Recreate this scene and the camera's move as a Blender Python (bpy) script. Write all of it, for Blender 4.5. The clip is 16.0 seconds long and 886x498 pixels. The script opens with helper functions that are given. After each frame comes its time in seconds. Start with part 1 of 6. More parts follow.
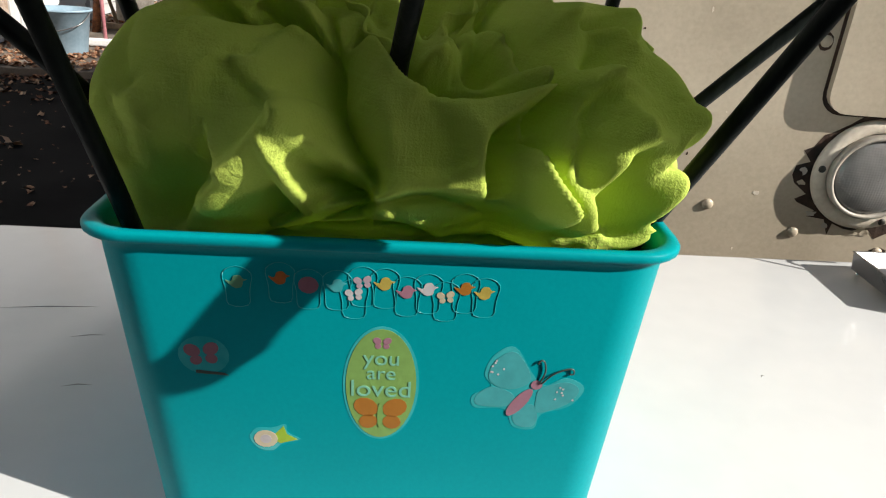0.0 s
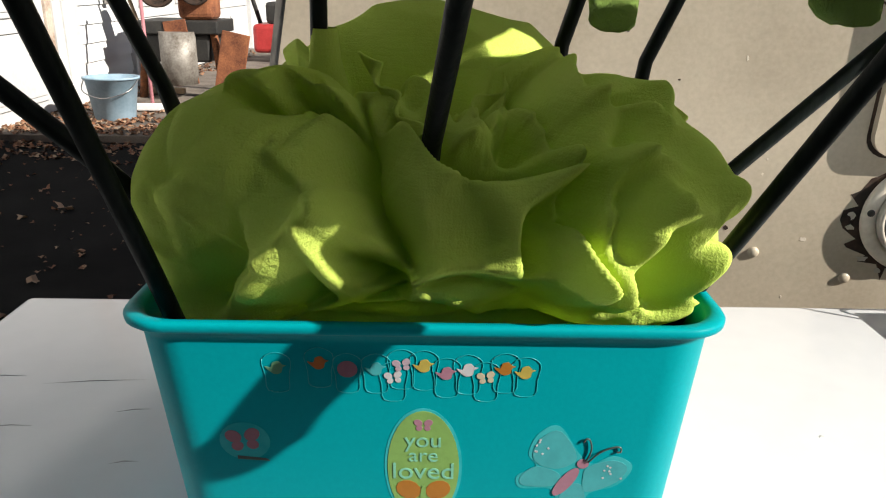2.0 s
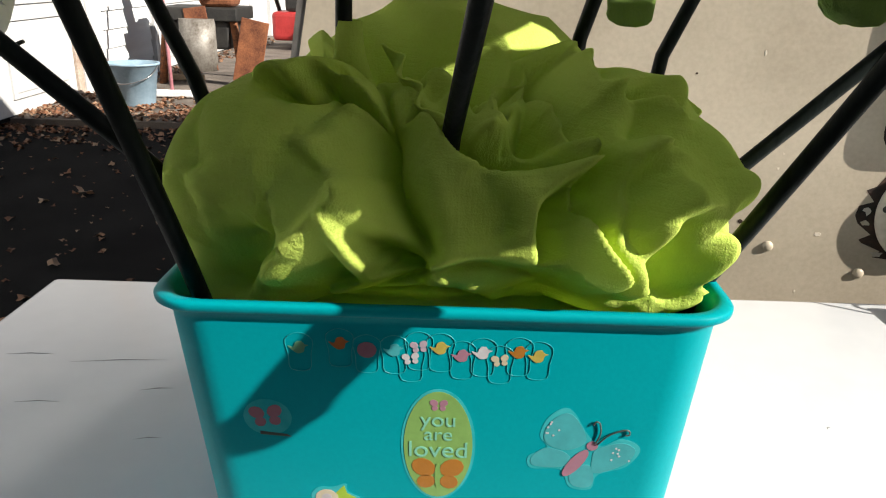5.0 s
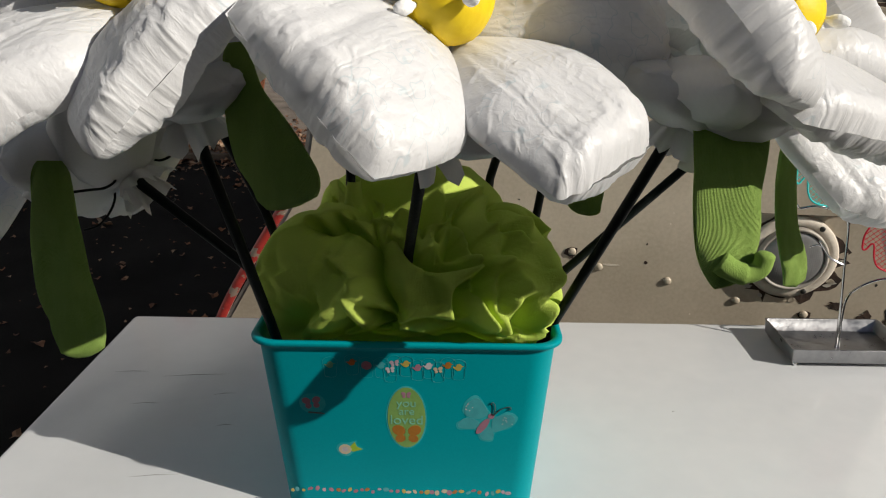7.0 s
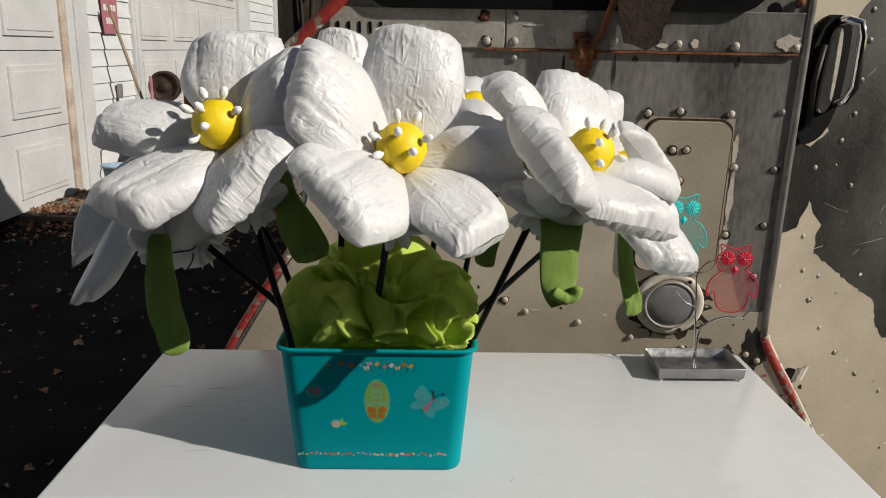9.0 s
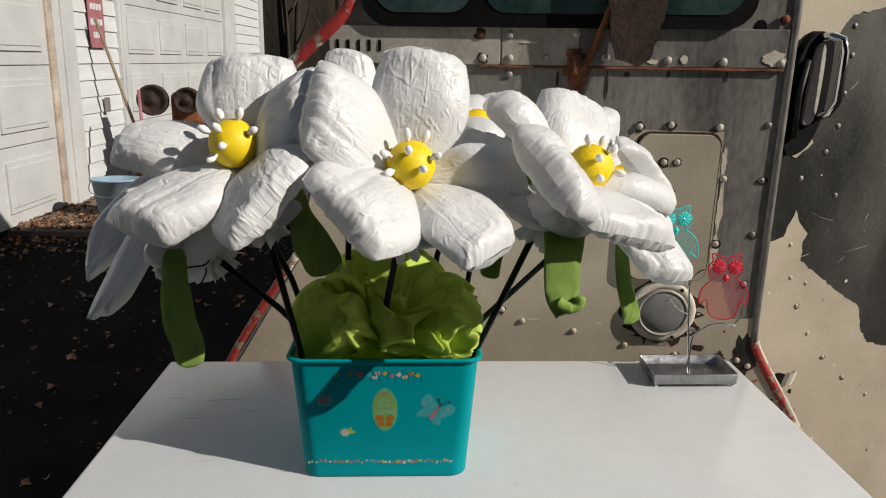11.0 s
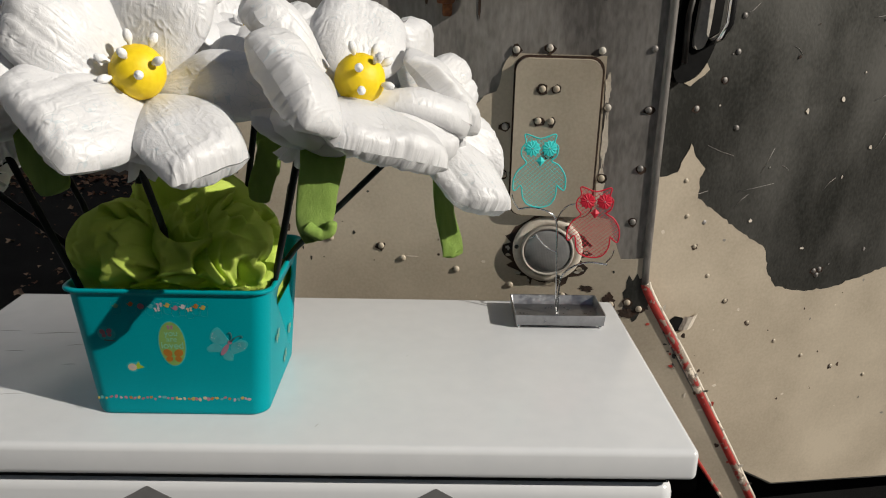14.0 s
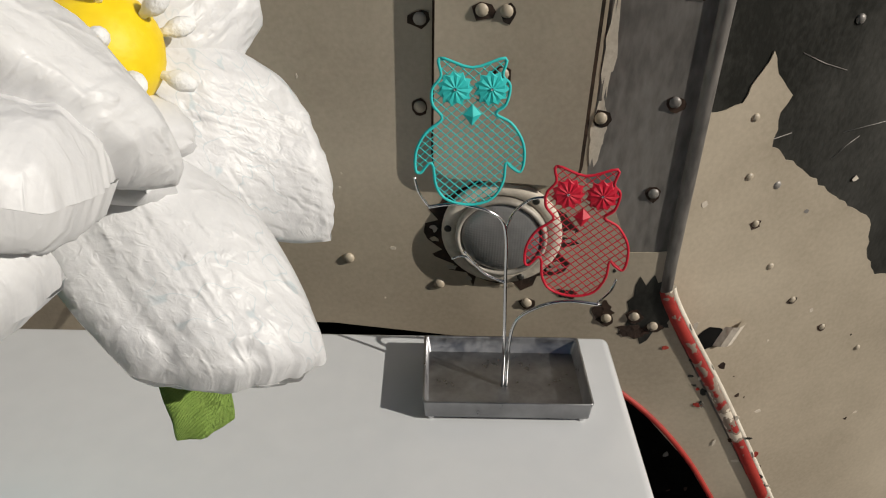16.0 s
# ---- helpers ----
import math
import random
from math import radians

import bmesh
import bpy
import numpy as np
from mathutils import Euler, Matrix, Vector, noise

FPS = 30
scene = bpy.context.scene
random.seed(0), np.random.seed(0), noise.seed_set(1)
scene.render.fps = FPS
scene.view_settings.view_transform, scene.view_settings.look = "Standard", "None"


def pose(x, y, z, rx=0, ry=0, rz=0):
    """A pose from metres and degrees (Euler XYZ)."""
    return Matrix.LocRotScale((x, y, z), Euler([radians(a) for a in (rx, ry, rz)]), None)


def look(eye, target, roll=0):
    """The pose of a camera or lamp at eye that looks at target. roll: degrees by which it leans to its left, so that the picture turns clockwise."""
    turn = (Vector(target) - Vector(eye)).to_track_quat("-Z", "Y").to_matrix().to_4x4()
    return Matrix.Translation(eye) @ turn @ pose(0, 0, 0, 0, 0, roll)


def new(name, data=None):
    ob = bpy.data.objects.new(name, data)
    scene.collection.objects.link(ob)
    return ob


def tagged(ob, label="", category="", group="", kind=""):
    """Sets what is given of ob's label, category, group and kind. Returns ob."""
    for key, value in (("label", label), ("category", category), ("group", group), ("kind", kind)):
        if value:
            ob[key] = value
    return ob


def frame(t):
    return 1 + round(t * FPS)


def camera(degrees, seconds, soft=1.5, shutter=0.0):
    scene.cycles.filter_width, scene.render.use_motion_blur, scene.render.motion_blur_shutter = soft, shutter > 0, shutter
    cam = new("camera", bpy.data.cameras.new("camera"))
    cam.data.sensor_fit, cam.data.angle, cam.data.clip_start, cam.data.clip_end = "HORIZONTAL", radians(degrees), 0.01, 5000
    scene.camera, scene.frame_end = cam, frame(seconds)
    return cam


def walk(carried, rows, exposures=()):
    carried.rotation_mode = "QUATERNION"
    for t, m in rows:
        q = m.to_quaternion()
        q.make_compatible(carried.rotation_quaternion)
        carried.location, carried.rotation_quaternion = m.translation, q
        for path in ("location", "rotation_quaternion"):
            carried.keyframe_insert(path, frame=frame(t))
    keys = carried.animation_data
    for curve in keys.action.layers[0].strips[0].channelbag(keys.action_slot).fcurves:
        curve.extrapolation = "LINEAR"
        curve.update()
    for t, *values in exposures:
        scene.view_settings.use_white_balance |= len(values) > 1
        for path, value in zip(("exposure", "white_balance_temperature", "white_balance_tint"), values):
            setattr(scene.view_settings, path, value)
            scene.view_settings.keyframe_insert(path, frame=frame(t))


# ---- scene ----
cam = camera(59.7, 16.0, soft=1.1)
PATH = [
    (0, (0.013, -0.348, 1.133), (0.122, 1.495, 0.364), 3.8),
    (0.5, (0.009, -0.356, 1.144), (0.066, 1.518, 0.448), 0.2),
    (1, (0.0, -0.355, 1.145), (0.0, 1.532, 0.483), -0.2),
    (1.5, (0.008, -0.351, 1.149), (-0.008, 1.534, 0.482), 0.0),
    (2, (0.015, -0.34, 1.147), (0.012, 1.548, 0.485), 0.7),
    (2.5, (0.016, -0.337, 1.144), (0.02, 1.544, 0.464), 1.2),
    (3, (0.016, -0.342, 1.14), (0.027, 1.532, 0.441), 1.2),
    (3.5, (0.013, -0.347, 1.142), (0.013, 1.522, 0.429), 1.1),
    (3.7, (0.013, -0.346, 1.142), (0.004, 1.525, 0.433), 1.1),
    (5.8, (0.016, -0.376, 1.175), (-0.063, 1.504, 0.49), 0.8),
    (6, (0.023, -0.401, 1.194), (-0.072, 1.473, 0.502), 0.5),
    (6.5, (0.057, -0.514, 1.251), (-0.047, 1.388, 0.644), 0.4),
    (7, (0.05, -0.643, 1.304), (0.017, 1.246, 0.647), 0.4),
    (7.5, (0.054, -0.742, 1.357), (0.05, 1.15, 0.71), 1.0),
    (8, (0.049, -0.831, 1.37), (0.122, 1.088, 0.809), 1.1),
    (8.5, (0.067, -0.927, 1.376), (0.133, 1.001, 0.846), 1.0),
    (9, (0.073, -1.024, 1.404), (0.117, 0.912, 0.903), 1.1),
    (9.2, (0.073, -1.045, 1.415), (0.088, 0.903, 0.962), 0.8),
    (11.5, (0.037, -1.059, 1.416), (0.126, 0.881, 0.938), 0.8),
    (12, (0.034, -1.059, 1.414), (0.118, 0.881, 0.936), 0.8),
    (12.5, (0.038, -1.059, 1.411), (0.111, 0.881, 0.931), 0.8),
    (13, (0.066, -1.055, 1.398), (0.253, 0.864, 0.867), 1.1),
    (13.5, (0.149, -1.053, 1.385), (0.172, 0.868, 0.826), -1.0),
    (14, (0.359, -0.987, 1.372), (0.391, 0.918, 0.762), 1.2),
    (14.5, (0.432, -0.792, 1.346), (0.501, 1.079, 0.642), 2.5),
    (15, (0.431, -0.523, 1.371), (0.612, 1.337, 0.658), 4.1),
    (15.5, (0.466, -0.355, 1.366), (0.592, 1.433, 0.478), 4.1),
    (16, (0.52, -0.245, 1.345), (0.554, 1.468, 0.313), 1.7),
]
walk(cam, [(t, look(eye, target, roll)) for t, eye, target, roll in PATH],
     exposures=[(0, 0.9), (1, 1.08), (3.7, 1.06), (5.8, 1.2), (6.5, 0.92), (7, 0.12), (8, 0.04), (9.2, 0.05), (12.5, 0.1), (14.5, -0.06), (16, -0.2)])

# ---- light ----
SUN_FROM = Vector((0.795, -0.385, 0.506)).normalized()
world = bpy.data.worlds.new("sky")
scene.world = world
world.use_nodes = True
wn = world.node_tree.nodes
sky = wn.new("ShaderNodeTexSky")
sky.sky_type = "NISHITA"
sky.sun_disc = False
sky.sun_elevation = math.asin(SUN_FROM.z)
sky.sun_rotation = math.atan2(SUN_FROM.x, SUN_FROM.y)
world.node_tree.links.new(sky.outputs[0], wn["Background"].inputs[0])
wn["Background"].inputs[1].default_value = 0.034
sun_data = bpy.data.lights.new("sun", "SUN")
sun_data.energy, sun_data.angle, sun_data.color = 4.2, radians(0.5), (1.0, 0.94, 0.84)
sun = new("sun", sun_data)
sun.matrix_world = look(SUN_FROM * 20, (0, 0, 0))


# ---- materials ----
def surface(name, c1, c2, scale=8.0, rough=0.6, metal=0.0, bump=0.15, fine=60.0, spread=(0.35, 0.65), rough2=None, coat=0.0, fine_mix=0.35, sss=0.0, stretch=(1, 1, 1)):
    """A surface that varies between two colours at a large and a fine scale, with fine relief."""
    m = bpy.data.materials.new(name)
    m.use_nodes = True
    t = m.node_tree
    n, ln = t.nodes, t.links.new
    b = n["Principled BSDF"]
    co = n.new("ShaderNodeTexCoord")
    mp = n.new("ShaderNodeMapping")
    mp.inputs["Scale"].default_value = stretch
    ln(co.outputs["Object"], mp.inputs[0])
    big, small = n.new("ShaderNodeTexNoise"), n.new("ShaderNodeTexNoise")
    for q, s, d in ((big, scale, 4), (small, fine, 6)):
        q.inputs["Scale"].default_value, q.inputs["Detail"].default_value = s, d
        ln(mp.outputs[0], q.inputs["Vector"])
    mixv = n.new("ShaderNodeMix")
    mixv.inputs[0].default_value = fine_mix
    ln(big.outputs[0], mixv.inputs[2])
    ln(small.outputs[0], mixv.inputs[3])
    ramp = n.new("ShaderNodeValToRGB")
    ramp.color_ramp.elements[0].position, ramp.color_ramp.elements[1].position = spread
    ramp.color_ramp.elements[0].color, ramp.color_ramp.elements[1].color = (*c1, 1), (*c2, 1)
    ln(mixv.outputs[0], ramp.inputs[0])
    ln(ramp.outputs[0], b.inputs["Base Color"])
    b.inputs["Roughness"].default_value, b.inputs["Metallic"].default_value = rough, metal
    b.inputs["Coat Weight"].default_value = coat
    if rough2 is not None:
        rr = n.new("ShaderNodeMapRange")
        rr.inputs[3].default_value, rr.inputs[4].default_value = rough, rough2
        rr.inputs[1].default_value, rr.inputs[2].default_value = spread
        ln(mixv.outputs[0], rr.inputs[0])
        ln(rr.outputs[0], b.inputs["Roughness"])
    if bump:
        bp = n.new("ShaderNodeBump")
        bp.inputs["Strength"].default_value, bp.inputs["Distance"].default_value = bump, 0.002
        ln(small.outputs[0], bp.inputs["Height"])
        ln(bp.outputs[0], b.inputs["Normal"])
    if sss:
        b.inputs["Subsurface Weight"].default_value = sss
        b.inputs["Subsurface Radius"].default_value = (0.01, 0.01, 0.01)
    return m


# near-black base: the shade on the driveway is partly in this colour
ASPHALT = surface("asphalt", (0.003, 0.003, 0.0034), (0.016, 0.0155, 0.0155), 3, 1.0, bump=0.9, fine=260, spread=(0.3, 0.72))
APRON = surface("old_concrete", (0.07, 0.055, 0.045), (0.2, 0.165, 0.135), 4, 0.95, bump=0.6, fine=120)
WHITE_PAINT = surface("white_house_paint", (0.46, 0.46, 0.46), (0.58, 0.58, 0.58), 2.5, 0.55, bump=0.08, fine=40)
VINYL = surface("white_vinyl_siding", (0.56, 0.57, 0.58), (0.68, 0.69, 0.7), 2, 0.55, bump=0.1, fine=50, stretch=(1, 1, 6))
JAMB_WOOD = surface("stained_jamb_wood", (0.28, 0.2, 0.15), (0.6, 0.52, 0.44), 5, 0.7, bump=0.3, fine=60)
BEIGE = surface("faded_beige_paint", (0.38, 0.322, 0.246), (0.535, 0.462, 0.362), 5, 0.42, bump=0.07, fine=160, fine_mix=0.28, spread=(0.34, 0.64))
# weathered tone, stretched into upright streaks that also imitate streaky reflections
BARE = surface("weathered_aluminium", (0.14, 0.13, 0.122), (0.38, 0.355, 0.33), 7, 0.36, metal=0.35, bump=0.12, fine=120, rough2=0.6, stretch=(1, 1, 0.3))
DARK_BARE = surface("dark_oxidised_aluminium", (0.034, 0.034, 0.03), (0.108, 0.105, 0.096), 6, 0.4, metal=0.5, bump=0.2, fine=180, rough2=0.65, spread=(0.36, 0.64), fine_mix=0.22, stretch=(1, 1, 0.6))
RED_PAINT = surface("flaking_red_paint", (0.32, 0.03, 0.02), (0.5, 0.07, 0.05), 30, 0.6, bump=0.4, fine=180)
CREAM = surface("flaking_cream_paint", (0.55, 0.48, 0.4), (0.75, 0.68, 0.58), 20, 0.6, bump=0.4, fine=150)
RUST = surface("rust", (0.05, 0.018, 0.01), (0.3, 0.11, 0.04), 30, 0.9, bump=0.9, fine=150)
DARK_RUST = surface("dark_rust", (0.012, 0.008, 0.006), (0.06, 0.032, 0.02), 25, 0.9, bump=0.9, fine=120)
BLACK_IRON = surface("black_iron", (0.012, 0.011, 0.01), (0.05, 0.045, 0.04), 25, 0.5, metal=0.4, bump=0.4)
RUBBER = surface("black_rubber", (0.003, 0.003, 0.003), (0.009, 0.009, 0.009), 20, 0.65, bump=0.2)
FREEZER = surface("white_enamel", (0.63, 0.645, 0.665), (0.69, 0.7, 0.715), 3, 0.12, bump=0.02, fine=30, rough2=0.2)
GREY_PAINT = surface("grey_chevron_paint", (0.14, 0.14, 0.14), (0.19, 0.19, 0.19), 6, 0.4, bump=0.05)
TEAL = surface("teal_plastic", (0.0, 0.25, 0.29), (0.0, 0.285, 0.33), 6, 0.42, bump=0.05, fine=400)
STEM = surface("black_painted_dowel", (0.004, 0.006, 0.006), (0.012, 0.016, 0.015), 30, 0.45, bump=0.3, fine=250, stretch=(1, 1, 0.2))
DIAPER = surface("white_nonwoven_plastic", (0.79, 0.79, 0.81), (0.86, 0.86, 0.87), 25, 0.42, bump=0.1, fine=400)
YELLOW = surface("yellow_painted_foam", (0.8, 0.55, 0.0), (0.88, 0.65, 0.01), 20, 0.55, bump=0.25, fine=160)
COTTON = surface("cotton", (0.8, 0.8, 0.8), (0.9, 0.9, 0.9), 60, 0.9, bump=0.5, fine=400)
SOCK = surface("green_knit", (0.25, 0.4, 0.075), (0.34, 0.5, 0.11), 30, 0.9, bump=0.6, fine=500, stretch=(4, 4, 0.6))
CLOTH = surface("green_cotton_jersey", (0.52, 0.66, 0.115), (0.61, 0.75, 0.16), 14, 0.9, bump=0.35, fine=1100)
STEEL = surface("dull_steel", (0.3, 0.3, 0.31), (0.45, 0.45, 0.46), 30, 0.25, metal=0.95, bump=0.1, fine=150, rough2=0.5)
CHROME = surface("chrome", (0.6, 0.6, 0.6), (0.75, 0.75, 0.75), 20, 0.12, metal=1.0, bump=0.0)
OWL_TEAL = surface("turquoise_enamel_wire", (0.03, 0.5, 0.5), (0.05, 0.62, 0.6), 40, 0.55, bump=0.1)
OWL_RED = surface("red_enamel_wire", (0.5, 0.01, 0.03), (0.65, 0.02, 0.05), 40, 0.5, bump=0.1)
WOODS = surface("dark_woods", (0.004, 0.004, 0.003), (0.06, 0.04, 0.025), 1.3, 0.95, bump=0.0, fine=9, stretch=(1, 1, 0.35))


# ---- mesh helpers ----
def part(name, bm, material, parent=None, label="", smooth=False):
    """Link a bmesh as one mesh object under a thing or a part."""
    me = bpy.data.meshes.new(name)
    bmesh.ops.recalc_face_normals(bm, faces=bm.faces)
    bm.to_mesh(me)
    bm.free()
    mats = material if isinstance(material, (list, tuple)) else [material]
    for q in mats:
        me.materials.append(q)
    if smooth:
        me.polygons.foreach_set("use_smooth", [True] * len(me.polygons))
    ob = new(name, me)
    if parent is not None:
        ob.parent = parent
    if label:
        tagged(ob, label)
    return ob


def thing(name, label, category, at=(0, 0, 0), group="", kind="", turn=None):
    """An empty that carries the parts of a thing."""
    e = new(name)
    e.empty_display_size = 0.02
    e.matrix_basis = Matrix.Translation(at) if turn is None else turn
    return tagged(e, label, category, group, kind)


def shape():
    return bmesh.new()


def box(bm, a, b, bevel=0.0, m=None, segments=2, mi=0):
    """A box from corner a to corner b, rounded."""
    a, b = Vector(a), Vector(b)
    r = bmesh.ops.create_cube(bm, size=1.0, matrix=Matrix.Translation((a + b) / 2) @ Matrix.Diagonal((*(b - a), 1)))
    vs = r["verts"]
    if bevel:
        es = list({e for v in vs for e in v.link_edges})
        q = bmesh.ops.bevel(bm, geom=es, offset=bevel, segments=segments, affect="EDGES", profile=0.5)
        vs = list({v for f in q["faces"] for v in f.verts} | {v for v in vs if v.is_valid})
    if m is not None:
        bmesh.ops.transform(bm, matrix=m, verts=vs)
    if mi:
        for f in {f for v in vs for f in v.link_faces}:
            f.material_index = mi
    return vs


def tube(bm, pts, radii, sides=8, cap=True, mi=0):
    """A tapered tube through points."""
    pts = [Vector(p) for p in pts]
    if not isinstance(radii, (list, tuple)):
        radii = [radii] * len(pts)
    rings, ref = [], None
    for i, p in enumerate(pts):
        d = (pts[min(i + 1, len(pts) - 1)] - pts[max(i - 1, 0)]).normalized()
        if ref is None:
            ref = d.orthogonal().normalized()
        ref = (ref - d * ref.dot(d)).normalized()
        s = d.cross(ref)
        rings.append([bm.verts.new(p + radii[i] * (math.cos(2 * math.pi * k / sides) * ref + math.sin(2 * math.pi * k / sides) * s)) for k in range(sides)])
    for u, v in zip(rings, rings[1:]):
        for k in range(sides):
            f = bm.faces.new((u[k], u[(k + 1) % sides], v[(k + 1) % sides], v[k]))
            f.material_index = mi
            f.smooth = True
    if cap:
        bm.faces.new(rings[0][::-1]).material_index = mi
        bm.faces.new(rings[-1]).material_index = mi


def ball(bm, c, r, seg=16, squash=(1, 1, 1), m=None):
    mm = Matrix.Translation(c) @ Matrix.Diagonal((*[r * q for q in squash], 1))
    if m is not None:
        mm = m @ mm
    q = bmesh.ops.create_uvsphere(bm, u_segments=seg, v_segments=max(6, seg // 2), radius=1, matrix=mm)
    for v in q["verts"]:
        for f in v.link_faces:
            f.smooth = True


def prism(bm, pts, depth, m=None, mi=0):
    """A flat outline (x, z) pushed back along y by depth."""
    lo = [bm.verts.new((x, 0, z)) for x, z in pts]
    hi = [bm.verts.new((x, depth, z)) for x, z in pts]
    fs = [bm.faces.new(lo), bm.faces.new(hi[::-1])]
    for k in range(len(pts)):
        j = (k + 1) % len(pts)
        fs.append(bm.faces.new((lo[k], hi[k], hi[j], lo[j])))
    for f in fs:
        f.material_index = mi
    if m is not None:
        bmesh.ops.transform(bm, matrix=m, verts=lo + hi)


def rounded(x0, z0, x1, z1, r, n=5):
    """The outline of a rectangle with rounded corners."""
    out = []
    for cx, cz, a0 in ((x1 - r, z1 - r, 0), (x0 + r, z1 - r, 90), (x0 + r, z0 + r, 180), (x1 - r, z0 + r, 270)):
        for k in range(n + 1):
            a = radians(a0 + 90 * k / n)
            out.append((cx + r * math.cos(a), cz + r * math.sin(a)))
    return out


def frame_from(origin, xdir, zdir):
    """A pose whose x runs along xdir and whose z leans to zdir."""
    x = Vector(xdir).normalized()
    z = Vector(zdir)
    z = (z - x * z.dot(x)).normalized()
    y = z.cross(x)
    return Matrix.Translation(origin) @ Matrix((x, y, z)).transposed().to_4x4()


def sticker(name, c, rough=0.3):
    return surface(name, tuple(q * 0.85 for q in c), c, 120, rough, bump=0.05, fine=300)


STK_GREEN = sticker("sticker_yellow_green", (0.2, 0.36, 0.1))
STK_ORANGE = sticker("sticker_orange", (0.36, 0.15, 0.025))
STK_PINK = sticker("sticker_pink", (0.34, 0.17, 0.23))
STK_ROSE = sticker("sticker_rose", (0.28, 0.13, 0.17))
STK_PALEPINK = sticker("sticker_pale_pink", (0.42, 0.34, 0.4))
STK_TEXT = sticker("sticker_lettering", (0.2, 0.5, 0.36))
STK_PALE = sticker("sticker_pale_blue", (0.06, 0.35, 0.38))
STK_DARK = sticker("sticker_dark", (0.06, 0.07, 0.06))
STK_LEAF = sticker("sticker_leaf", (0.3, 0.45, 0.03))
STK_CREAM = sticker("sticker_cream", (0.5, 0.45, 0.32))
STK_GREY = sticker("sticker_grey", (0.45, 0.42, 0.45))
STK_DULL = sticker("sticker_dull", (0.12, 0.3, 0.18))
STK_BROWN = sticker("sticker_brown", (0.4, 0.12, 0.03))
STK_WHITE = sticker("sticker_white", (0.5, 0.5, 0.52))
STK_YELLOW = sticker("sticker_yellow", (0.45, 0.36, 0.08))
# clear film coloured paler than the bin to paint its edge highlight
CLEAR_RIM = surface("highlit_sticker_film", (0.02, 0.34, 0.37), (0.05, 0.4, 0.43), 60, 0.12, bump=0.05)


# edge of the clear film, its bright outline painted in
FILM_HIGHLIGHT = sticker("film_edge_highlight", (0.01, 0.33, 0.36))
ENAMEL_SCUFF = sticker("scuffed_enamel", (0.34, 0.34, 0.34), 0.6)


def patchy(name, cols, scale=40.0, rough=0.6, bump=0.5):
    """Layers of paint that flaked off in hard-edged patches."""
    mt = surface(name, cols[0], cols[-1], scale, rough, bump=bump, fine=scale * 5, fine_mix=0.32)
    ramp = next(q for q in mt.node_tree.nodes if q.bl_idname == "ShaderNodeValToRGB").color_ramp
    ramp.interpolation = "CONSTANT"
    ramp.elements[0].position = 0.0
    ramp.elements[1].position = 0.6
    for k, c in enumerate(cols[1:-1]):
        q = ramp.elements.new(0.48 + 0.06 * k)
        q.color = (*c, 1)
    return mt


FLAKE = patchy("flaking_red_over_cream", [(0.36, 0.03, 0.022), (0.3, 0.022, 0.018), (0.24, 0.19, 0.15), (0.62, 0.54, 0.44)], 15)
WARM_BARE = surface("warm_bare_metal", (0.3, 0.27, 0.235), (0.56, 0.52, 0.46), 9, 0.5, metal=0.15, bump=0.15, fine=110, rough2=0.65)
GLASS = surface("dusty_dark_glass", (0.012, 0.03, 0.03), (0.05, 0.085, 0.085), 6, 0.08, bump=0.0, rough2=0.25)


def veined(mt, tone, share):
    """Pale creeping lines of corrosion and old scratches."""
    t = mt.node_tree
    b = t.nodes["Principled BSDF"]
    co = next(q for q in t.nodes if q.bl_idname == "ShaderNodeTexCoord").outputs["Object"]
    q = t.nodes.new("ShaderNodeTexNoise")
    q.noise_type = "RIDGED_MULTIFRACTAL"
    q.inputs["Scale"].default_value, q.inputs["Detail"].default_value, q.inputs["Distortion"].default_value = 7.0, 2.0, 1.0
    t.links.new(co, q.inputs["Vector"])
    r = t.nodes.new("ShaderNodeMapRange")
    r.inputs[1].default_value, r.inputs[2].default_value, r.inputs[4].default_value = 0.86, 1.0, share
    t.links.new(q.outputs[0], r.inputs[0])
    mix = t.nodes.new("ShaderNodeMix")
    mix.data_type = "RGBA"
    base = b.inputs["Base Color"].links[0].from_socket
    t.links.new(r.outputs[0], mix.inputs[0])
    t.links.new(base, mix.inputs[6])
    mix.inputs[7].default_value = (*tone, 1)
    t.links.new(mix.outputs[2], b.inputs["Base Color"])


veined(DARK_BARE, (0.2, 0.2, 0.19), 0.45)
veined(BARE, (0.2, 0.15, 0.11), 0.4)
LENS = surface("ribbed_lens_glass", (0.2, 0.2, 0.2), (0.3, 0.295, 0.29), 14, 0.12, metal=0.25, bump=0.0)


def add_ribs():
    t = LENS.node_tree
    co = next(q for q in t.nodes if q.bl_idname == "ShaderNodeTexCoord")
    total = None
    for way in ("X", "Z"):
        w = t.nodes.new("ShaderNodeTexWave")
        w.bands_direction = way
        w.inputs["Scale"].default_value = 95
        t.links.new(co.outputs["Object"], w.inputs["Vector"])
        if total is None:
            total = w.outputs["Fac"]
        else:
            add = t.nodes.new("ShaderNodeMath")
            t.links.new(total, add.inputs[0])
            t.links.new(w.outputs["Fac"], add.inputs[1])
            bp = t.nodes.new("ShaderNodeBump")
            bp.inputs["Strength"].default_value, bp.inputs["Distance"].default_value = 0.12, 0.001
            t.links.new(add.outputs[0], bp.inputs["Height"])
            t.links.new(bp.outputs[0], t.nodes["Principled BSDF"].inputs["Normal"])


add_ribs()


